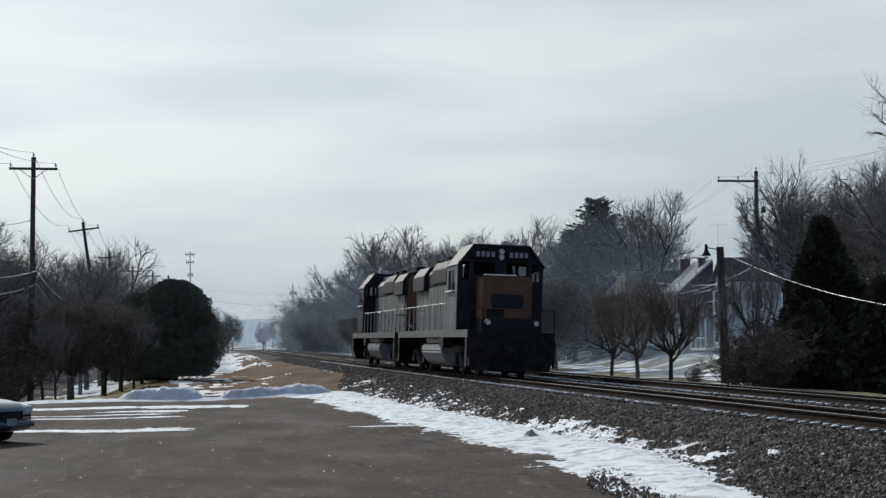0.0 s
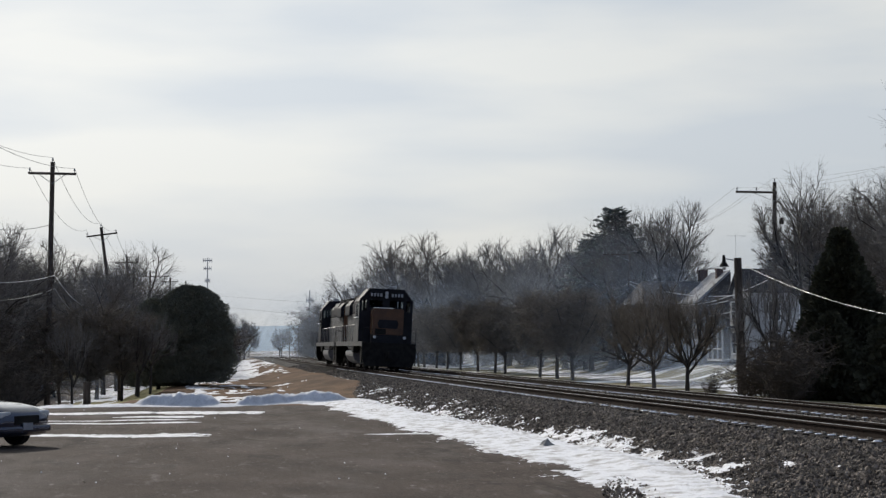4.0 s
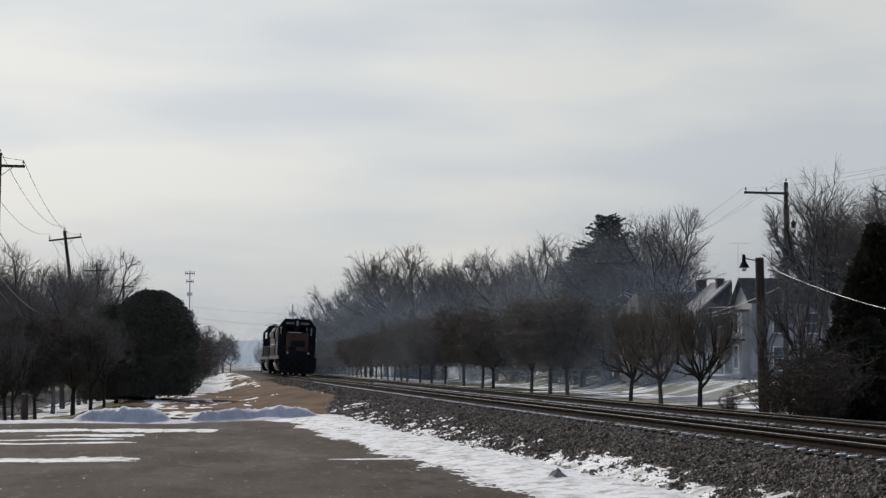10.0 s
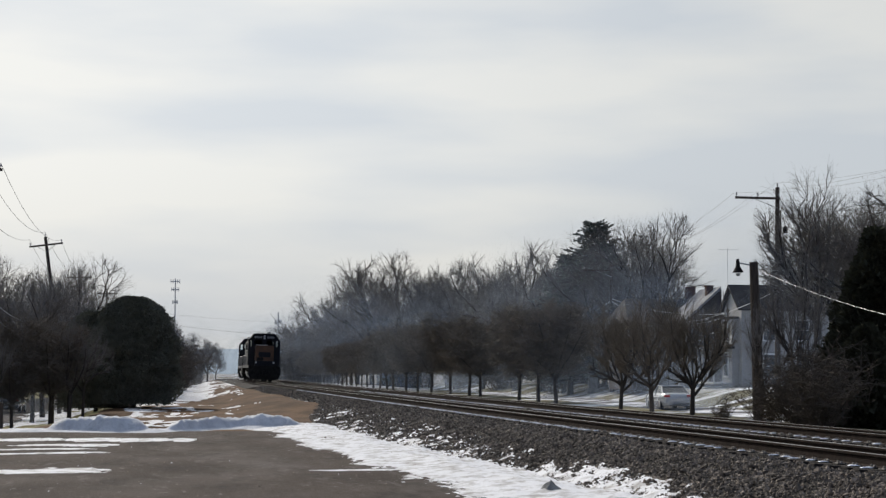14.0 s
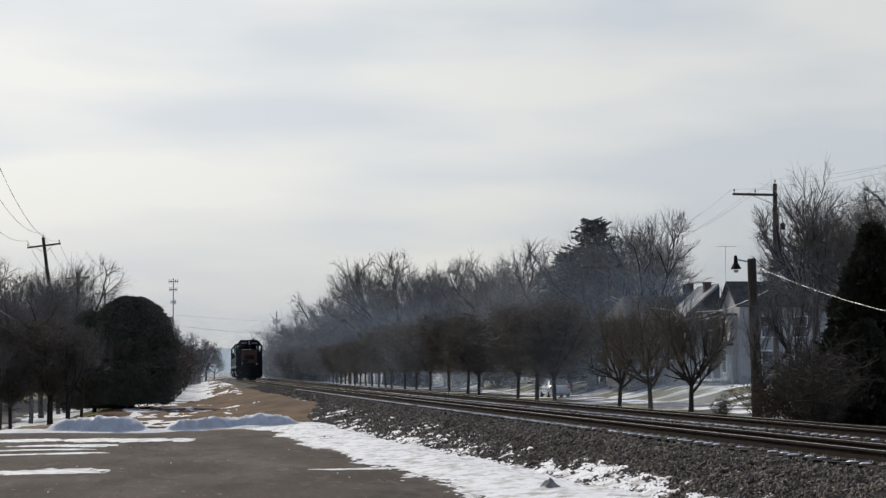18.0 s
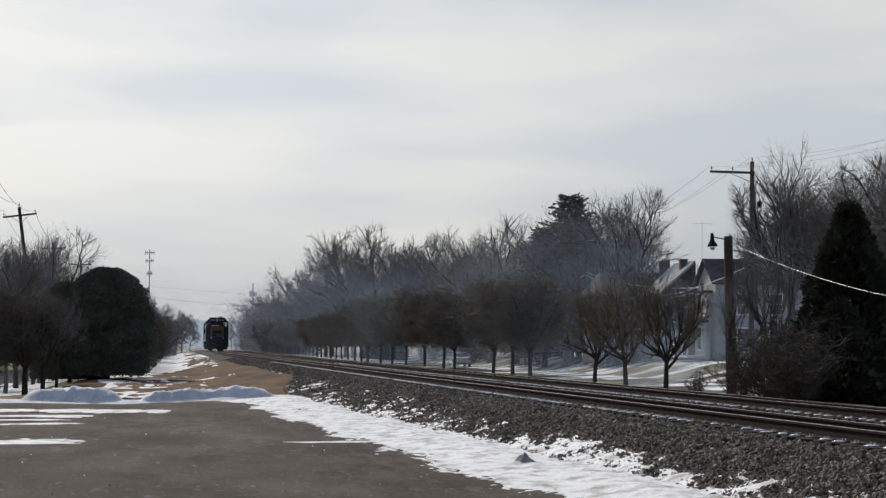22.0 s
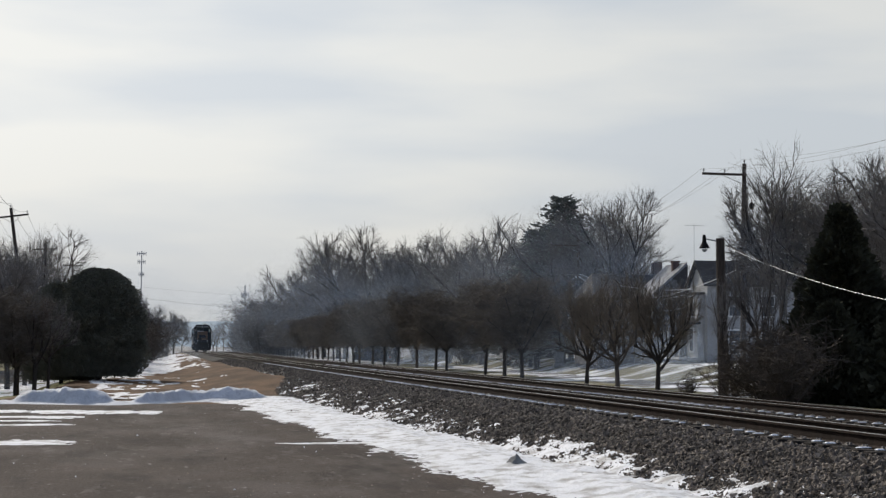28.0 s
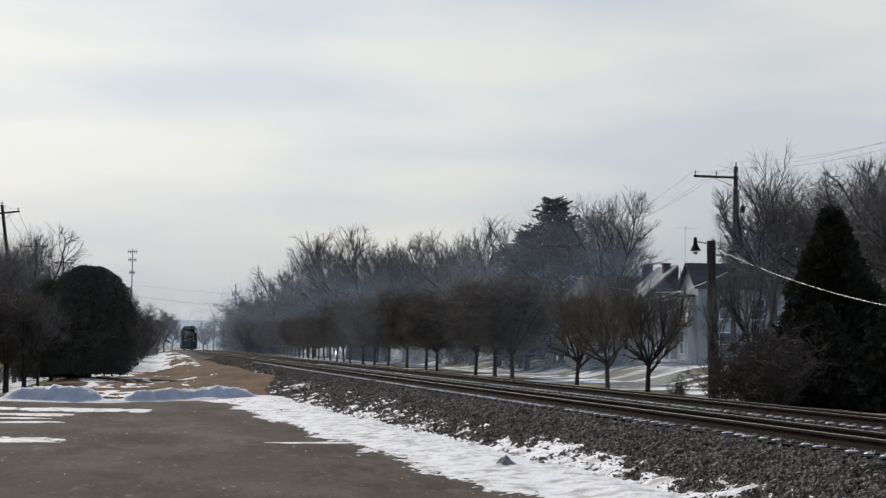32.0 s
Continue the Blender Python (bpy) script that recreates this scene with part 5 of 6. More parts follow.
# ---------------------------------------------------------------- cars
def car(label, paint, length=4.75, width=1.82, height=1.44, suv=False, category="car", roof_paint=None):
    """A car that looks along -y; the origin lies on the ground below its middle."""
    root = empty("car", label, category)
    L, Wd, H = length / 2, width / 2, height
    belt = 0.99 if not suv else 1.05
    # body: sections along the length, each (y, half width, sill height, top height)
    secs = [(-L, 0.78, 0.42, 0.70), (-L + 0.08, 0.90, 0.28, 0.80), (-L + 0.25, 0.95, 0.24, 0.86), (-L + 0.55, 0.98, 0.22, 0.91), (-L + 1.15, 1.0, 0.20, belt - 0.02), (-L + 1.6, 1.0, 0.20, belt), (0, 1.0, 0.20, belt), (L - 1.2, 1.0, 0.20, belt + 0.02), (L - 0.5, 0.97, 0.24, belt + (0.02 if not suv else 0.03)), (L - 0.08, 0.90, 0.32, belt - 0.06), (L, 0.82, 0.45, belt - 0.16)]
    vs, fs = [], []
    for y, w, lo, hi in secs:
        x = w * Wd
        m = (lo + hi) / 2
        vs += [(-x * 0.9, y, lo), (-x, y, m - 0.08), (-x, y, m + 0.08), (-x * 0.93, y, hi - 0.03), (-x * 0.55, y, hi + 0.02), (x * 0.55, y, hi + 0.02), (x * 0.93, y, hi - 0.03), (x, y, m + 0.08), (x, y, m - 0.08), (x * 0.9, y, lo)]
    k = 10
    for j in range(len(secs) - 1):
        for i in range(k):
            fs.append((j * k + i, j * k + (i + 1) % k, (j + 1) * k + (i + 1) % k, (j + 1) * k + i))
    fs += [tuple(range(k))[::-1], tuple((len(secs) - 1) * k + i for i in range(k))]
    raw("body", vs, fs, paint, root, smooth=True)
    # cabin glass and roof
    f0, f1 = -L + 1.45, -L + 2.25
    b1, b0 = (L - 1.35, L - 0.62) if not suv else (L - 0.45, L - 0.12)
    g = [(f0, belt, 0.90), (f1, H - 0.06, 0.72), (b1, H - 0.06, 0.72), (b0, belt, 0.88)]
    vs, fs = [], []
    for y, z, w in g:
        vs += [(-w * Wd, y, z), (w * Wd, y, z)]
    vs += [(-0.98 * Wd, (f0 + f1) / 2 + 0.3, belt), (0.98 * Wd, (f0 + f1) / 2 + 0.3, belt)]
    fs = [(0, 1, 3, 2), (2, 3, 5, 4), (4, 5, 7, 6), (0, 2, 4, 6), (1, 7, 5, 3)]
    raw("cabin_glass", vs, fs, GLASS_DARK, root)
    bm = bmesh.new()
    box(bm, (0, (f1 + b1) / 2, H - 0.03), (1.46 * Wd, b1 - f1 + 0.1, 0.07), 0.03)
    part("roof", bm, roof_paint or paint, root)
    for s in (-1, 1):
        for a, b in (((0.90 * Wd, f0, belt), (0.73 * Wd, f1, H - 0.05)), ((0.73 * Wd, b1, H - 0.05), (0.88 * Wd, b0, belt)), ((0.95 * Wd, 0.1, belt - 0.02), (0.74 * Wd, 0.1, H - 0.05))):
            part("pillar", rods(((s * a[0], a[1], a[2]), (s * b[0], b[1], b[2]), 0.035), sides=6), paint, root)
        part("mirror", boxes(((s * (Wd + 0.08), f0 + 0.42, belt + 0.06), (0.18, 0.10, 0.13)), bevel=0.03), paint, root)
        bm = bmesh.new()
        box(bm, (s * Wd * 0.70, -L + 0.13, 0.72), (0.34, 0.22, 0.13), 0.04)
        part("headlight", bm, HEADLAMP, root, "clear headlight")
        bm = bmesh.new()
        box(bm, (s * Wd * 0.74, L - 0.06, belt - 0.16), (0.34, 0.16, 0.15), 0.04)
        part("tail_light", bm, RED_LENS, root, "red tail light")
        for y in (-L + 0.92, L - 0.98):
            bm = bmesh.new()
            rod(bm, (s * (Wd - 0.20), y, 0.325), (s * (Wd - 0.01), y, 0.325), 0.325, None, 22)
            wh = part("wheel", bm, RUBBER, root, "black tyre")
            bm = bmesh.new()
            rod(bm, (s * (Wd - 0.03), y, 0.325), (s * (Wd + 0.004), y, 0.325), 0.21, 0.19, 14)
            part("rim", bm, STEEL, wh, "grey wheel rim")
    part("grille", boxes(((0, -L + 0.02, 0.60), (0.9 * Wd, 0.08, 0.18)), bevel=0.02), LOCO_BLACK, root)
    part("front_bumper", boxes(((0, -L + 0.05, 0.40), (1.75 * Wd, 0.18, 0.14)), bevel=0.05), paint, root)
    part("rear_bumper", boxes(((0, L - 0.03, 0.46), (1.75 * Wd, 0.16, 0.18)), bevel=0.05), paint, root)
    for y in (-L - 0.035, L + 0.05):
        part("plate", boxes(((0, y, 0.46), (0.31, 0.02, 0.15))), NUMBER_PALE, root, "plain pale plate")
    return root


parked = car("dark blue sedan with bright headlights parked at the lot's edge", CAR_BLUE)
parked.matrix_basis = pose(-7.65, 30.1, 0.035, 0, 0, 58)
street_car = car("silver sedan driving down the street beside the tracks", CAR_SILVER)
road_suv = car("dark utility vehicle driving away on the lower road", CAR_DARK, 4.9, 1.95, 1.85, True)
road_pickup = car("dark sport utility vehicle driving away on the lower road", CAR_DARK, 4.9, 1.95, 1.85, True)


# ---------------------------------------------------------------- house
def house():
    x, y = 37.9, 122.0
    g = ground_z(x, y)
    root = empty("house", "white two-storey clapboard house with dark gable roofs", "house", pose(x, y, g))
    def wing(x0, x1, y0, y1, eave, ridge, along_x):
        bm = bmesh.new()
        if along_x:
            prism(bm, [(y0, -0.3), (y1, -0.3), (y1, eave), ((y0 + y1) / 2, ridge), (y0, eave)], "x", x0, x1)
        else:
            prism(bm, [(x0, -0.3), (x1, -0.3), (x1, eave), ((x0 + x1) / 2, ridge), (x0, eave)], "y", y0, y1)
        w = part("wall", bm, SIDING, root)
        n = int(eave / 0.2)
        bm = bmesh.new()
        for i in range(n):
            z = 0.15 + i * 0.2
            box(bm, ((x0 + x1) / 2, (y0 + y1) / 2, z), (x1 - x0 + 0.03, y1 - y0 + 0.03, 0.17))
        tagged(part("cladding", bm, SIDING, w), kind="stuff")
        o, t = 0.35, 0.14
        for s in (-1, 1):
            bm = bmesh.new()
            if along_x:
                m, hw = (y0 + y1) / 2, (y1 - y0) / 2
                k = (ridge - eave) / hw
                prism(bm, [(m, ridge + 0.02), (m + s * (hw + o), eave - o * k + 0.02), (m + s * (hw + o), eave - o * k + t), (m, ridge + t + 0.04)], "x", x0 - o, x1 + o)
            else:
                m, hw = (x0 + x1) / 2, (x1 - x0) / 2
                k = (ridge - eave) / hw
                prism(bm, [(m, ridge + 0.02), (m + s * (hw + o), eave - o * k + 0.02), (m + s * (hw + o), eave - o * k + t), (m, ridge + t + 0.04)], "y", y0 - o, y1 + o)
            part("roof", bm, SHINGLE, root)
    def window(px, py, z, w, h, face):
        fr = part("window_frame", boxes(((px, py, z), (w + 0.16, 0.10, h + 0.16) if face == "y" else (0.10, w + 0.16, h + 0.16)), bevel=0.01), WHITE_PAINT, root)
        off = (0, -0.055, 0) if face == "y" else (-0.055, 0, 0)
        for k in (-1, 1):
            part("pane", boxes(((px + off[0], py + off[1], z + k * h / 4), (w, 0.02, h / 2 - 0.04) if face == "y" else (0.02, w, h / 2 - 0.04))), GLASS_DARK, fr)
    wing(-1.0, 7.5, -3.2, 0.9, 5.6, 7.1, True)
    # shallow bay on the gable end
    part("bay", boxes(((-1.25, -1.2, 2.4), (0.5, 2.6, 4.8)), bevel=0.02), SIDING, root)
    part("bay_roof", boxes(((-1.3, -1.2, 4.9), (0.75, 3.0, 0.14)), bevel=0.02), SHINGLE, root)
    window(-1.52, -1.2, 4.0, 0.8, 1.4, "x")
    window(-1.52, -1.2, 1.6, 0.8, 1.6, "x")
    for wx in (1.0, 3.4, 5.8):
        window(wx, -3.22, 4.0, 0.85, 1.4, "y")
        window(wx, -3.22, 1.5, 0.85, 1.6, "y")
    # neighbouring roof slope beside the gable
    bm = bmesh.new()
    prism(bm, [(-0.5, 7.15), (-3.2, 4.75), (-3.2, 4.93), (-0.5, 7.37)], "y", 3.4, 9.0)
    part("roof", bm, ROOF_GREY, root, "grey roof slope, lighter than the other roofs")
    bm = bmesh.new()
    prism(bm, [(-3.1, -0.3), (-0.4, -0.3), (-0.4, 7.2), (-3.1, 4.8)], "y", 3.6, 8.8)
    part("wall", bm, BROWN_WALL, root)
    # porch at the corner
    part("porch_roof", boxes(((-2.2, -0.6, 2.8), (1.6, 4.6, 0.16)), bevel=0.02), SHINGLE, root)
    part("porch_floor", boxes(((-2.2, -0.6, 0.3), (1.5, 4.5, 0.14))), SIDING, root)
    for py in (-2.7, -1.3, 0.1, 1.5):
        part("porch_post", boxes(((-2.9, py, 1.5), (0.12, 0.12, 2.5)), bevel=0.02), SIDING, root)
    part("porch_rail", boxes(((-2.9, -0.6, 1.15), (0.06, 4.4, 0.08))), SIDING, root)
    bm = bmesh.new()
    box(bm, (-0.95, 5.0, 6.9), (0.5, 0.5, 1.1), 0.02)
    box(bm, (-0.95, 5.0, 7.46), (0.6, 0.6, 0.12), 0.02)
    part("chimney", bm, BRICK, root, "dark brick chimney")
    part("television_aerial", rods(((-1.0, 0, 7.3), (-1.0, 0, 10.0), 0.014), ((-1.7, 0, 9.85), (-0.2, 0, 9.85), 0.012)), GALV, root)



house()


def dark_house():
    x, y = 36.0, 136.0
    g = ground_z(x, y)
    root = empty("house", "brown two-storey house with a dark hipped roof", "house", pose(x, y, g))
    bm = bmesh.new()
    box(bm, (0, 0, 2.3), (7.5, 8.0, 5.2), 0.03)
    part("wall", bm, BROWN_WALL, root)
    bm = bmesh.new()
    vs = [bm.verts.new(v) for v in ((-4.2, -4.4, 4.9), (4.2, -4.4, 4.9), (4.2, 4.4, 4.9), (-4.2, 4.4, 4.9), (-3.3, 0, 6.9), (3.3, 0, 6.9))]
    for f in ((0, 1, 5, 4), (1, 2, 5), (2, 3, 4, 5), (3, 0, 4), (3, 2, 1, 0)):
        bm.faces.new([vs[q] for q in f])
    part("roof", bm, SHINGLE, root)
    for wx in (-2.4, 0.2, 2.6):
        for z in (1.4, 3.9):
            fr = part("window_frame", boxes(((wx, -4.03, z), (1.0, 0.1, 1.6)), bevel=0.01), WHITE_PAINT, root)
            part("pane", boxes(((wx, -4.085, z), (0.84, 0.02, 1.44))), GLASS_DARK, fr)
    part("chimney", boxes(((2.2, 0.6, 7.1), (0.7, 0.7, 1.6)), bevel=0.02), BRICK, root, "dark brick chimney")


dark_house()


# ---------------------------------------------------------------- snow
def snow_sheet(name, x_fn, y0, y1, step, width, depth_fn, label, mat=SNOW, cols=40):
    vs, fs = [], []
    n = int((y1 - y0) / step) + 1
    for j in range(n):
        y = y0 + j * step
        for i in range(cols + 1):
            x = x_fn(y) + width * i / cols
            vs.append((x, y, depth_fn(x, y, i / cols)))
    w = cols + 1
    for j in range(n - 1):
        for i in range(cols):
            q = (j * w + i, j * w + i + 1, (j + 1) * w + i + 1, (j + 1) * w + i)
            fs.append(q)
    return tagged(raw(name, vs, fs, mat, smooth=True), label, "snow", kind="stuff")


def strip_depth(x, y, k):
    e = min(k, 1 - k) * 2
    n = noise.noise((x * 0.9, y * 0.35, 1)) * 0.7 + noise.noise((x * 3.0, y * 1.2, 2)) * 0.45 + noise.noise((x * 8, y * 6, 3)) * 0.45 + noise.noise((x * 17, y * 8, 5)) * 0.4
    return ground_z(x, y) + 0.025 + max(-0.06, 0.08 * (e * 1.6 - 0.42 + (0.6 + 0.5 * smooth01(0.35, 0.9, k)) * n))


snow_sheet("snow_strip", lambda y: lot_x(y) - 7.5, 4, 61, 0.1, 3.8, strip_depth, "strip of trodden snow along the foot of the ballast", DIRTY_SNOW, 48)


def shoulder_depth(x, y, k):
    u = x - track_x(y)
    n = 0.5 * noise.noise((x * 0.7, y * 0.35, 11)) + 0.7 * noise.noise((x * 3.4, y * 0.9, 12)) + 0.8 * noise.noise((x * 10, y * 3.2, 13))
    v = (u + 1.75) / shoulder(y) - 1.75
    low = smooth01(-2.9, -4.6, v) * (1 - 0.85 * smooth01(54, 60, y)) * (1 + 0.5 * smooth01(34, 24, y))
    return rail_z(y) + ballast_h(u, y) + 0.02 + max(-0.09, min(0.02, 0.08 * (n - 0.46 + 0.55 * low)))


snow_sheet("snow_patches", lambda y: track_x(y) - 5.3, 15, 125, 0.12, 2.6, shoulder_depth, "thin snow patches lying between the ballast stones", DIRTY_SNOW, 36)


def bank_depth(x, y, k):
    mid = 54.4 + 3.2 * smooth01(-2.0, 1.0, x) + 0.5 * math.sin(x * 0.9)
    first = 0.50 * smooth01(-5.3, -4.2, x) * (1 - smooth01(-2.2, -1.5, x))
    second = 0.40 * smooth01(-1.7, -0.7, x) * (1 - smooth01(2.4, 3.6, x))
    heap = (first + second) * (1 + 0.3 * noise.noise((x * 0.8, 0, 4)))
    low = 0.14 * (1 - smooth01(2.8, 3.9, x)) + 0.05 * noise.noise((x * 1.4, y, 7))
    d = (y - mid) / (0.30 if y < mid else 1.6)
    apron = (y - mid - 0.1) / (1.3 if y < mid else 2.6)
    rough = 1 + 0.2 * noise.noise((x * 2.2, y * 2.2, 1)) + 0.18 * noise.noise((x * 5, y * 5, 2)) + 0.14 * noise.noise((x * 13, y * 13, 6))
    z = max(max(0.0, 1 - d * d) ** 0.6 * heap, max(0.0, 1 - apron * apron) * low) * rough
    return ground_z(x, y) - 0.05 + z * (1 - smooth01(3.4, 4.1, x))


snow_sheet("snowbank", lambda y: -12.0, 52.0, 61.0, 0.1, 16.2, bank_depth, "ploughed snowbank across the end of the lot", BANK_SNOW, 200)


def streak(x0, x1, y, half, seed):
    """A thin drift of snow on the paving, broken and ragged at its edges."""
    vs, fs = [], []
    n, m = 150, 16
    for i in range(n + 1):
        k = i / n
        x = x0 + (x1 - x0) * k
        for j in range(m + 1):
            q = j / m * 2 - 1
            e = 0.75 - q * q / (0.12 + 0.88 * k ** 1.5) - (2 * abs(k - 0.5)) ** 6
            e += 0.9 * noise.noise((x * 0.9, q * 0.8 + seed, seed)) + 0.7 * noise.noise((x * 3.5, q * 2.5, seed)) + 0.6 * noise.noise((x * 11, q * 6, seed))
            yy = y + half * q + 0.25 * math.sin(x * 0.7 + seed) + 0.15 * math.sin(x * 2.1 + seed)
            vs.append((x, yy, ground_z(x, y + half * q) + 0.031 + 0.012 * max(-3, min(0.8, e))))
        if i:
            o = (i - 1) * (m + 1)
            for j in range(m):
                fs.append((o + j, o + j + 1, o + m + 2 + j, o + m + 1 + j))
    tagged(raw("snow_streak", vs, fs, DIRTY_SNOW, smooth=True), "thin drift of snow on the asphalt", "snow", "snow streaks")


for q in ((-9.5, -1.7, 34.0, 1.0, 1), (-8.0, -2.2, 40.8, 0.5, 2), (-9.0, -2.6, 42.6, 0.45, 3), (-5.0, -2.2, 44.6, 1.0, 4), (-10.0, -0.3, 48.0, 1.6, 5), (1.9, 4.2, 33.2, 0.5, 6)):
    streak(*q)


def verge_snow(x0, x1, dx, rows, cover, name, label):
    """Patchy thin snow over grass: cover(x, y) says how much of it lies."""
    vs, fs = [], []
    w = int((x1 - x0) / dx) + 1
    for y in rows:
        for i in range(w):
            x = x0 + dx * i
            n = 0.9 * noise.noise((x * 0.55, y * 0.09, 31)) + 0.7 * noise.noise((x * 1.8, y * 0.3, 32)) + 0.45 * noise.noise((x * 5.5, y * 0.9, 33))
            vs.append((x, y, ground_z(x, y) + 0.035 + 0.05 * max(-3, min(0.6, cover(x, y) + n))))
    for j in range(len(rows) - 1):
        for i in range(w - 1):
            fs.append((j * w + i, j * w + i + 1, (j + 1) * w + i + 1, (j + 1) * w + i))
    tagged(raw(name, vs, fs, DIRTY_SNOW, smooth=True), label, "snow", kind="stuff")


verge_snow(-4.0, 2.5, 0.13, [60 + 0.5 * i for i in range(120)] + [120 + 2 * i for i in range(75)],
           lambda x, y: -1.1 + 1.05 * smooth01(1.2, -0.8, x) * smooth01(98, 122, y) + 0.45 * smooth01(-1.0, -1.8, x) * smooth01(80, 88, y), "verge_snow", "thin snow patches over the brown grass verge")
verge_snow(-12.5, -7.6, 0.16, [62 + 0.8 * i for i in range(110)], lambda x, y: -0.25, "bank_snow", "thin snow patches down the grass bank")


def field_stone(x, y, z, r, seed, name="rock", label="dark broken stone lying on the snow"):
    bm = bmesh.new()
    bmesh.ops.create_icosphere(bm, subdivisions=2, radius=r)
    for v in bm.verts:
        v.co *= 1 + 0.5 * noise.noise(v.co * 2.2 / r * 0.5 + Vector((seed, 0, 0)))
        v.co.z *= 0.95
        if v.co.z > 0:
            v.co.x *= 1 - 0.75 * v.co.z / r
            v.co.y *= 1 - 0.75 * v.co.z / r
    ob = put(bm, name, STONE_GREY)
    ob.location = (x, y, z)
    tagged(ob, label, "rock")


def lot_grit():
    """Small stones and ice crumbs scattered over the paving."""
    rng = random.Random(5)
    vs, fs, ix = [], [], []
    for i in range(1100):
        y = 19 + 34 * rng.random() ** 1.4
        x = rng.uniform(-11, lot_x(y) - 6.4)
        r = rng.uniform(0.006, 0.02)
        o = len(vs)
        vs += [(x - r, y, 0.028), (x, y - r, 0.028), (x + r * rng.uniform(0.6, 1.4), y, 0.028), (x, y + r, 0.028), (x, y, 0.028 + r * rng.uniform(0.6, 1.3))]
        fs += [(o, o + 1, o + 4), (o + 1, o + 2, o + 4), (o + 2, o + 3, o + 4), (o + 3, o, o + 4)]
        ix += [1 if rng.random() < 0.10 else 0] * 4
    tagged(raw("grit", vs, fs, [STONE, SNOW], index=ix), "small stones and crumbs of ice on the asphalt", "grit", kind="stuff")


lot_grit()


def post(x, y, h):
    g = ground_z(x, y)
    bm = bmesh.new()
    rod(bm, (0, 0, -0.2), (0, 0, h), 0.14, 0.13, 10)
    ob = put(bm, "wooden_post", POLE_WOOD)
    ob.location = (x, y, g)
    tagged(ob, "short dark wooden post standing in the snow", "post")


post(-7.4, 64.5, 1.0)


field_stone(5.2, 26.5, 0.12, 0.15, 3)
field_stone(8.2, 24.2, 0.22, 0.12, 5)


def monument(x, y):
    g = ground_z(x, y)
    root = empty("stone_marker", "small grey stone marker on the snowy lawn", "stone marker", pose(x, y, g))
    root.scale = (1.2, 1.2, 1.2)
    part("base", boxes(((0, 0, 0.15), (0.9, 0.7, 0.36)), bevel=0.03), STONE_GREY, root)
    part("block", boxes(((0, 0, 0.72), (0.62, 0.46, 0.80)), bevel=0.05), STONE_GREY, root)


monument(32.4, 146.4)


# ---------------------------------------------------------------- diesel smoke and distance haze
def smoke_haze_material(name, rx, rz, amount):
    """Thin smoke and haze, as dense as it is deep: thickest along its middle line, nothing at its rim."""
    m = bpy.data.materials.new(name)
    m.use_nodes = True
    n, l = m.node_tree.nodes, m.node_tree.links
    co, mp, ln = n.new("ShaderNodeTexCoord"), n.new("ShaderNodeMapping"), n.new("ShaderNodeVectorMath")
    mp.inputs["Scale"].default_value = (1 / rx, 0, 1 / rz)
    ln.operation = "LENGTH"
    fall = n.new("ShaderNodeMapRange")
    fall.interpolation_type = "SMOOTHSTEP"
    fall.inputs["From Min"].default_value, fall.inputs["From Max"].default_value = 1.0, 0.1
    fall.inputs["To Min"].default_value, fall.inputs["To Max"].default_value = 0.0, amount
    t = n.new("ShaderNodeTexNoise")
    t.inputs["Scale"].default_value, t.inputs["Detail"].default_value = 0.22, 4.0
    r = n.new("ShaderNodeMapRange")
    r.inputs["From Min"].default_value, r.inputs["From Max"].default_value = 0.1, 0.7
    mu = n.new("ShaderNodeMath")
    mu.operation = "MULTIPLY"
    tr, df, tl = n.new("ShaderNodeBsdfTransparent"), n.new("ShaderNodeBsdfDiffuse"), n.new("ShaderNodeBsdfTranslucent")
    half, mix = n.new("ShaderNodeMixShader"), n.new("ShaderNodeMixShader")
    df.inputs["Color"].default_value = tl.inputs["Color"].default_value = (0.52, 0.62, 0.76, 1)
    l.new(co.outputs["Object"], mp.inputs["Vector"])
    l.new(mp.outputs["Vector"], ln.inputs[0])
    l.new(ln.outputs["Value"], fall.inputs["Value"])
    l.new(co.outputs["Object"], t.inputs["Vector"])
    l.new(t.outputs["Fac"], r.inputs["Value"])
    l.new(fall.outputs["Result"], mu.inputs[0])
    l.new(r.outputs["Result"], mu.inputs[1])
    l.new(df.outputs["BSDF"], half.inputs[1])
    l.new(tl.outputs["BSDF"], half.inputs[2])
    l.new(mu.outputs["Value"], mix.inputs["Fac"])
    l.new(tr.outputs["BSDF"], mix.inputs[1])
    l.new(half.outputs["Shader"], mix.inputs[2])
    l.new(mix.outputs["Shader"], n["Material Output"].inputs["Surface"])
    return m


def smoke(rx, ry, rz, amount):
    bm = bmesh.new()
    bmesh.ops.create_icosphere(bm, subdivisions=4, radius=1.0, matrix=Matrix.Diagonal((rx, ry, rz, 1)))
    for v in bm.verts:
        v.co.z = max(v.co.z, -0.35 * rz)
    ob = put(bm, "smoke", smoke_haze_material("smoke_and_haze", rx, rz, amount), smooth=True)
    return tagged(ob, "thin bluish shell of diesel smoke and added distance haze", "smoke", "drifting smoke", "stuff")


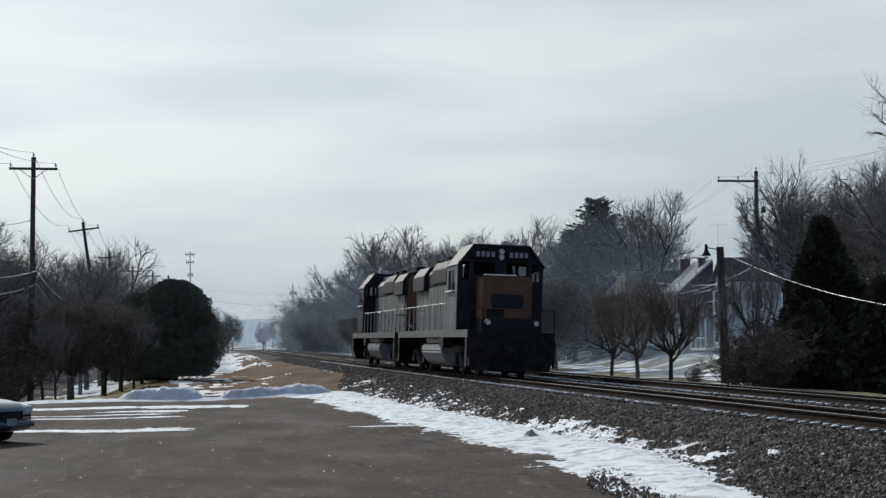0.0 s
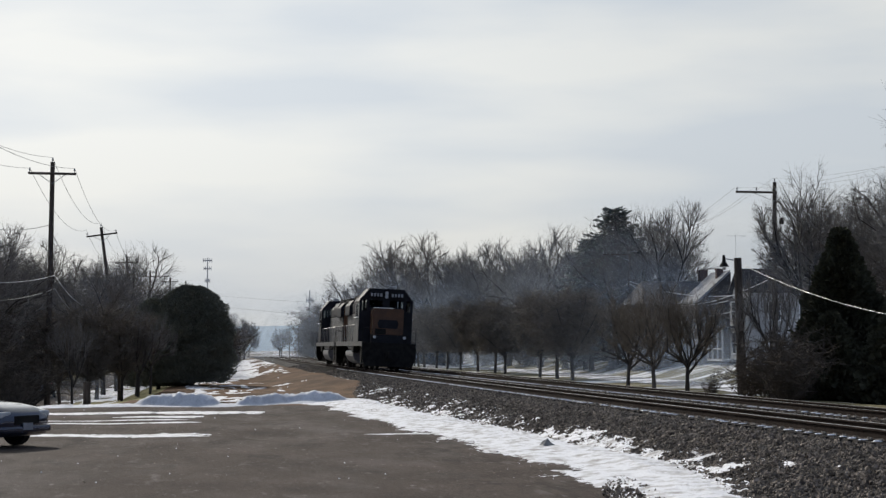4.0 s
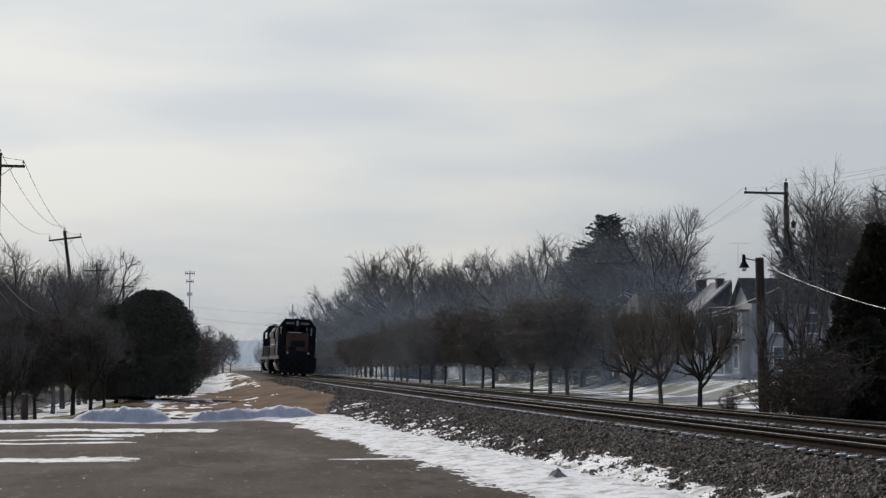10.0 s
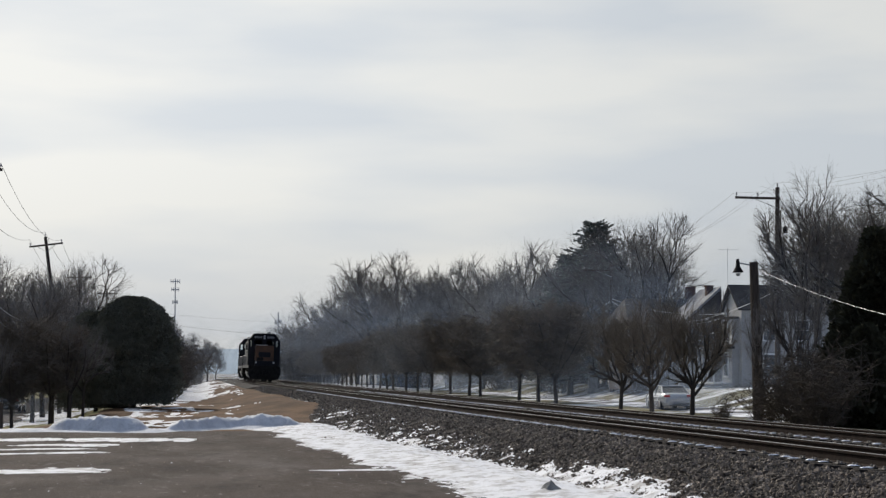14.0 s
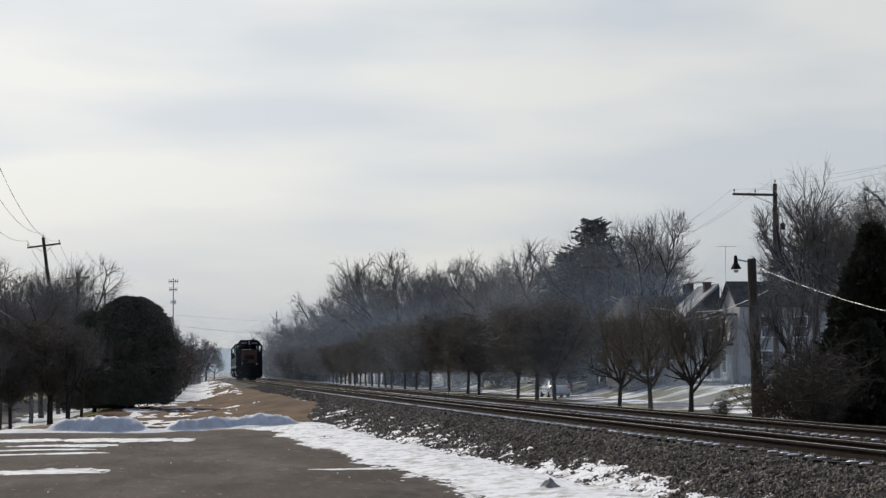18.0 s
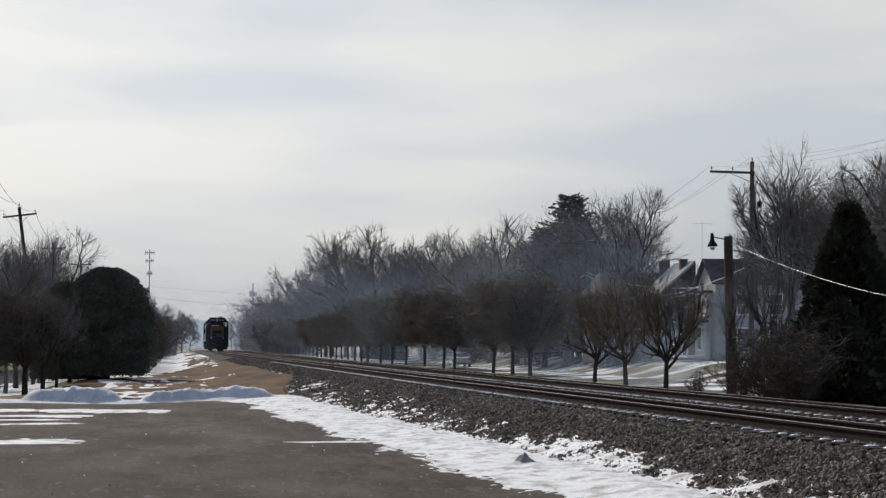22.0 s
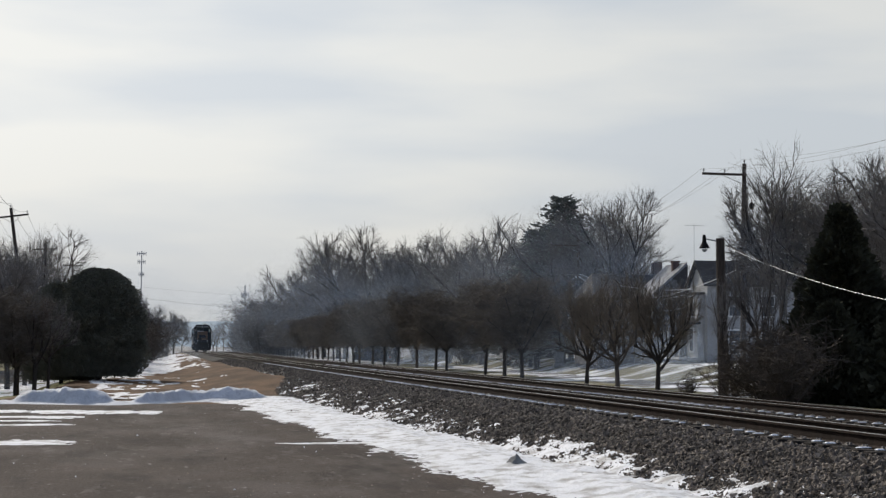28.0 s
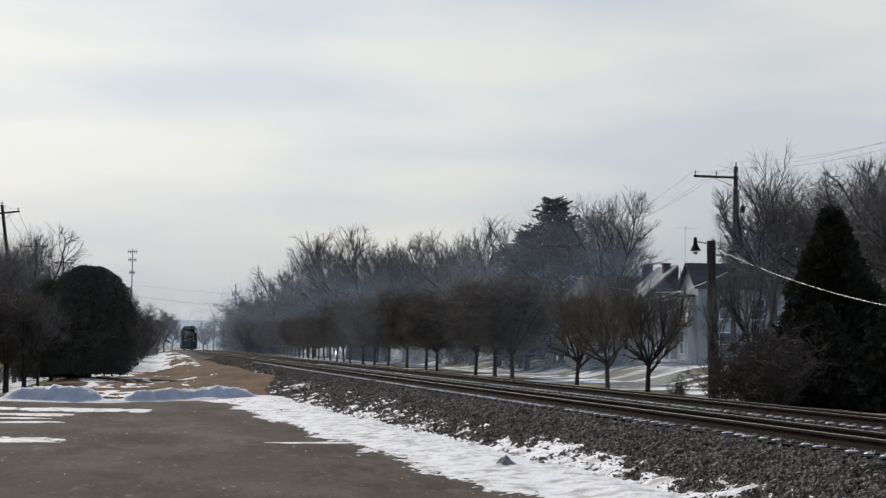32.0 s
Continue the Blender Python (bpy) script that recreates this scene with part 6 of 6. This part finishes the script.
# part diesel smoke; most shells are added to haze the distant trees
SMOKE_HAZE = [(smoke(11.0, 62.0, 13.0, 0.20), 16.0, 215.0, 4.0), (smoke(12.0, 62.0, 14.0, 0.26), 28.0, 165.0, 0.0), (smoke(15.0, 40.0, 14.0, 0.15), 27.0, 118.0, 0.0), (smoke(11.0, 80.0, 11.0, 0.22), -5.0, 235.0, 0.0), (smoke(7.0, 34.0, 10.0, 0.16), -11.0, 136.0, 0.0), (smoke(14.0, 90.0, 17.0, 0.36), 15.0, 300.0, 3.0), (smoke(5.0, 26.0, 8.0, 0.08), 14.6, 100.0, 4)]

# ---------------------------------------------------------------- what moves
def rail_pose(y):
    s = (track_x(y + 0.1) - track_x(y - 0.1)) / 0.2
    return track_x(y), y, rail_z(y), -math.degrees(math.atan(s))


def glide(keys, t):
    for (a, p), (b, q) in zip(keys, keys[1:]):
        if t <= b:
            return p + (q - p) * (t - a) / (b - a)
    return keys[-1][1]


# where the near end of the coupled engines stands along the line
TRAIN = [(0, 49.2), (1, 58.8), (2, 68.2), (3, 78.0), (6, 108.6), (8, 126.6), (9, 133.8), (10, 140.4), (11, 146.0), (13, 159.0), (16, 186.0), (19, 213.0), (23, 254.0), (28, 304.0), (32, 345.0)]
STREET = [(0, -10.0), (8, 52.0), (13, 95.2), (19, 147.0), (22, 175.0), (25, 205.0), (28, 234.0), (32, 280.0)]


def motions():
    turned, rows_c = [], []
    steps = [i for i in range(33)]
    rows_a, rows_b = [], []
    for t in steps:
        y = glide(TRAIN, t)
        for rows, mid, turn in ((rows_a, y + 9.02, 0), (rows_b, y + 27.1, 180)):
            f, b = Vector(rail_pose(mid - 5.2)[:3]), Vector(rail_pose(mid + 5.2)[:3])
            c = (f + b) / 2
            rz = -math.degrees(math.atan2(b.x - f.x, b.y - f.y))
            rows.append((t, pose(c.x, c.y, c.z + cant(mid, 0), 0, (-1 if turn else 1) * math.degrees(math.atan(0.046 * smooth01(260, 120, mid))), rz + turn)))
    walk(loco_a, rows_a)
    walk(loco_b, rows_b)
    # wheels roll with the engines
    dt = 0.08
    for k in range(401):
        t = min(32.0, k * dt)
        turned.append((t, math.degrees((glide(TRAIN, t) - TRAIN[0][1]) / 0.508)))
    for wheels, way in ((wheels_a, -1), (wheels_b, 1)):
        for w in wheels:
            y = w.location.y
            walk(w, [(t, pose(0, y, 0.508, way * a, 0, 0)) for t, a in turned])
    for t in range(0, 33):
        y = glide(STREET, t)
        rows_c.append((t, pose(27.6, y, ground_z(27.6, max(24, y)) + 0.105, 0, 0, 180)))
    walk(street_car, rows_c)
    for ob, x, y, turn in SMOKE_HAZE:
        g = ground_z(x, y)
        walk(ob, [(t, pose(x - 0.4 + 0.03 * t, y, g + 0.8 + 0.01 * t, 0, 0, turn)) for t in range(0, 33, 4)])
    walk(road_suv, [(t, pose(-14.3, 147 + 11.6 * (t - 7), ground_z(-14.3, max(82, 147 + 11.6 * (t - 7))) + 0.035, 0, 0, 180)) for t in range(0, 33, 2)])
    walk(road_pickup, [(t, pose(-14.3, 131 + 12.5 * (t - 14), ground_z(-14.3, max(82, 131 + 12.5 * (t - 14))) + 0.035, 0, 0, 180)) for t in range(0, 33, 2)])


motions()
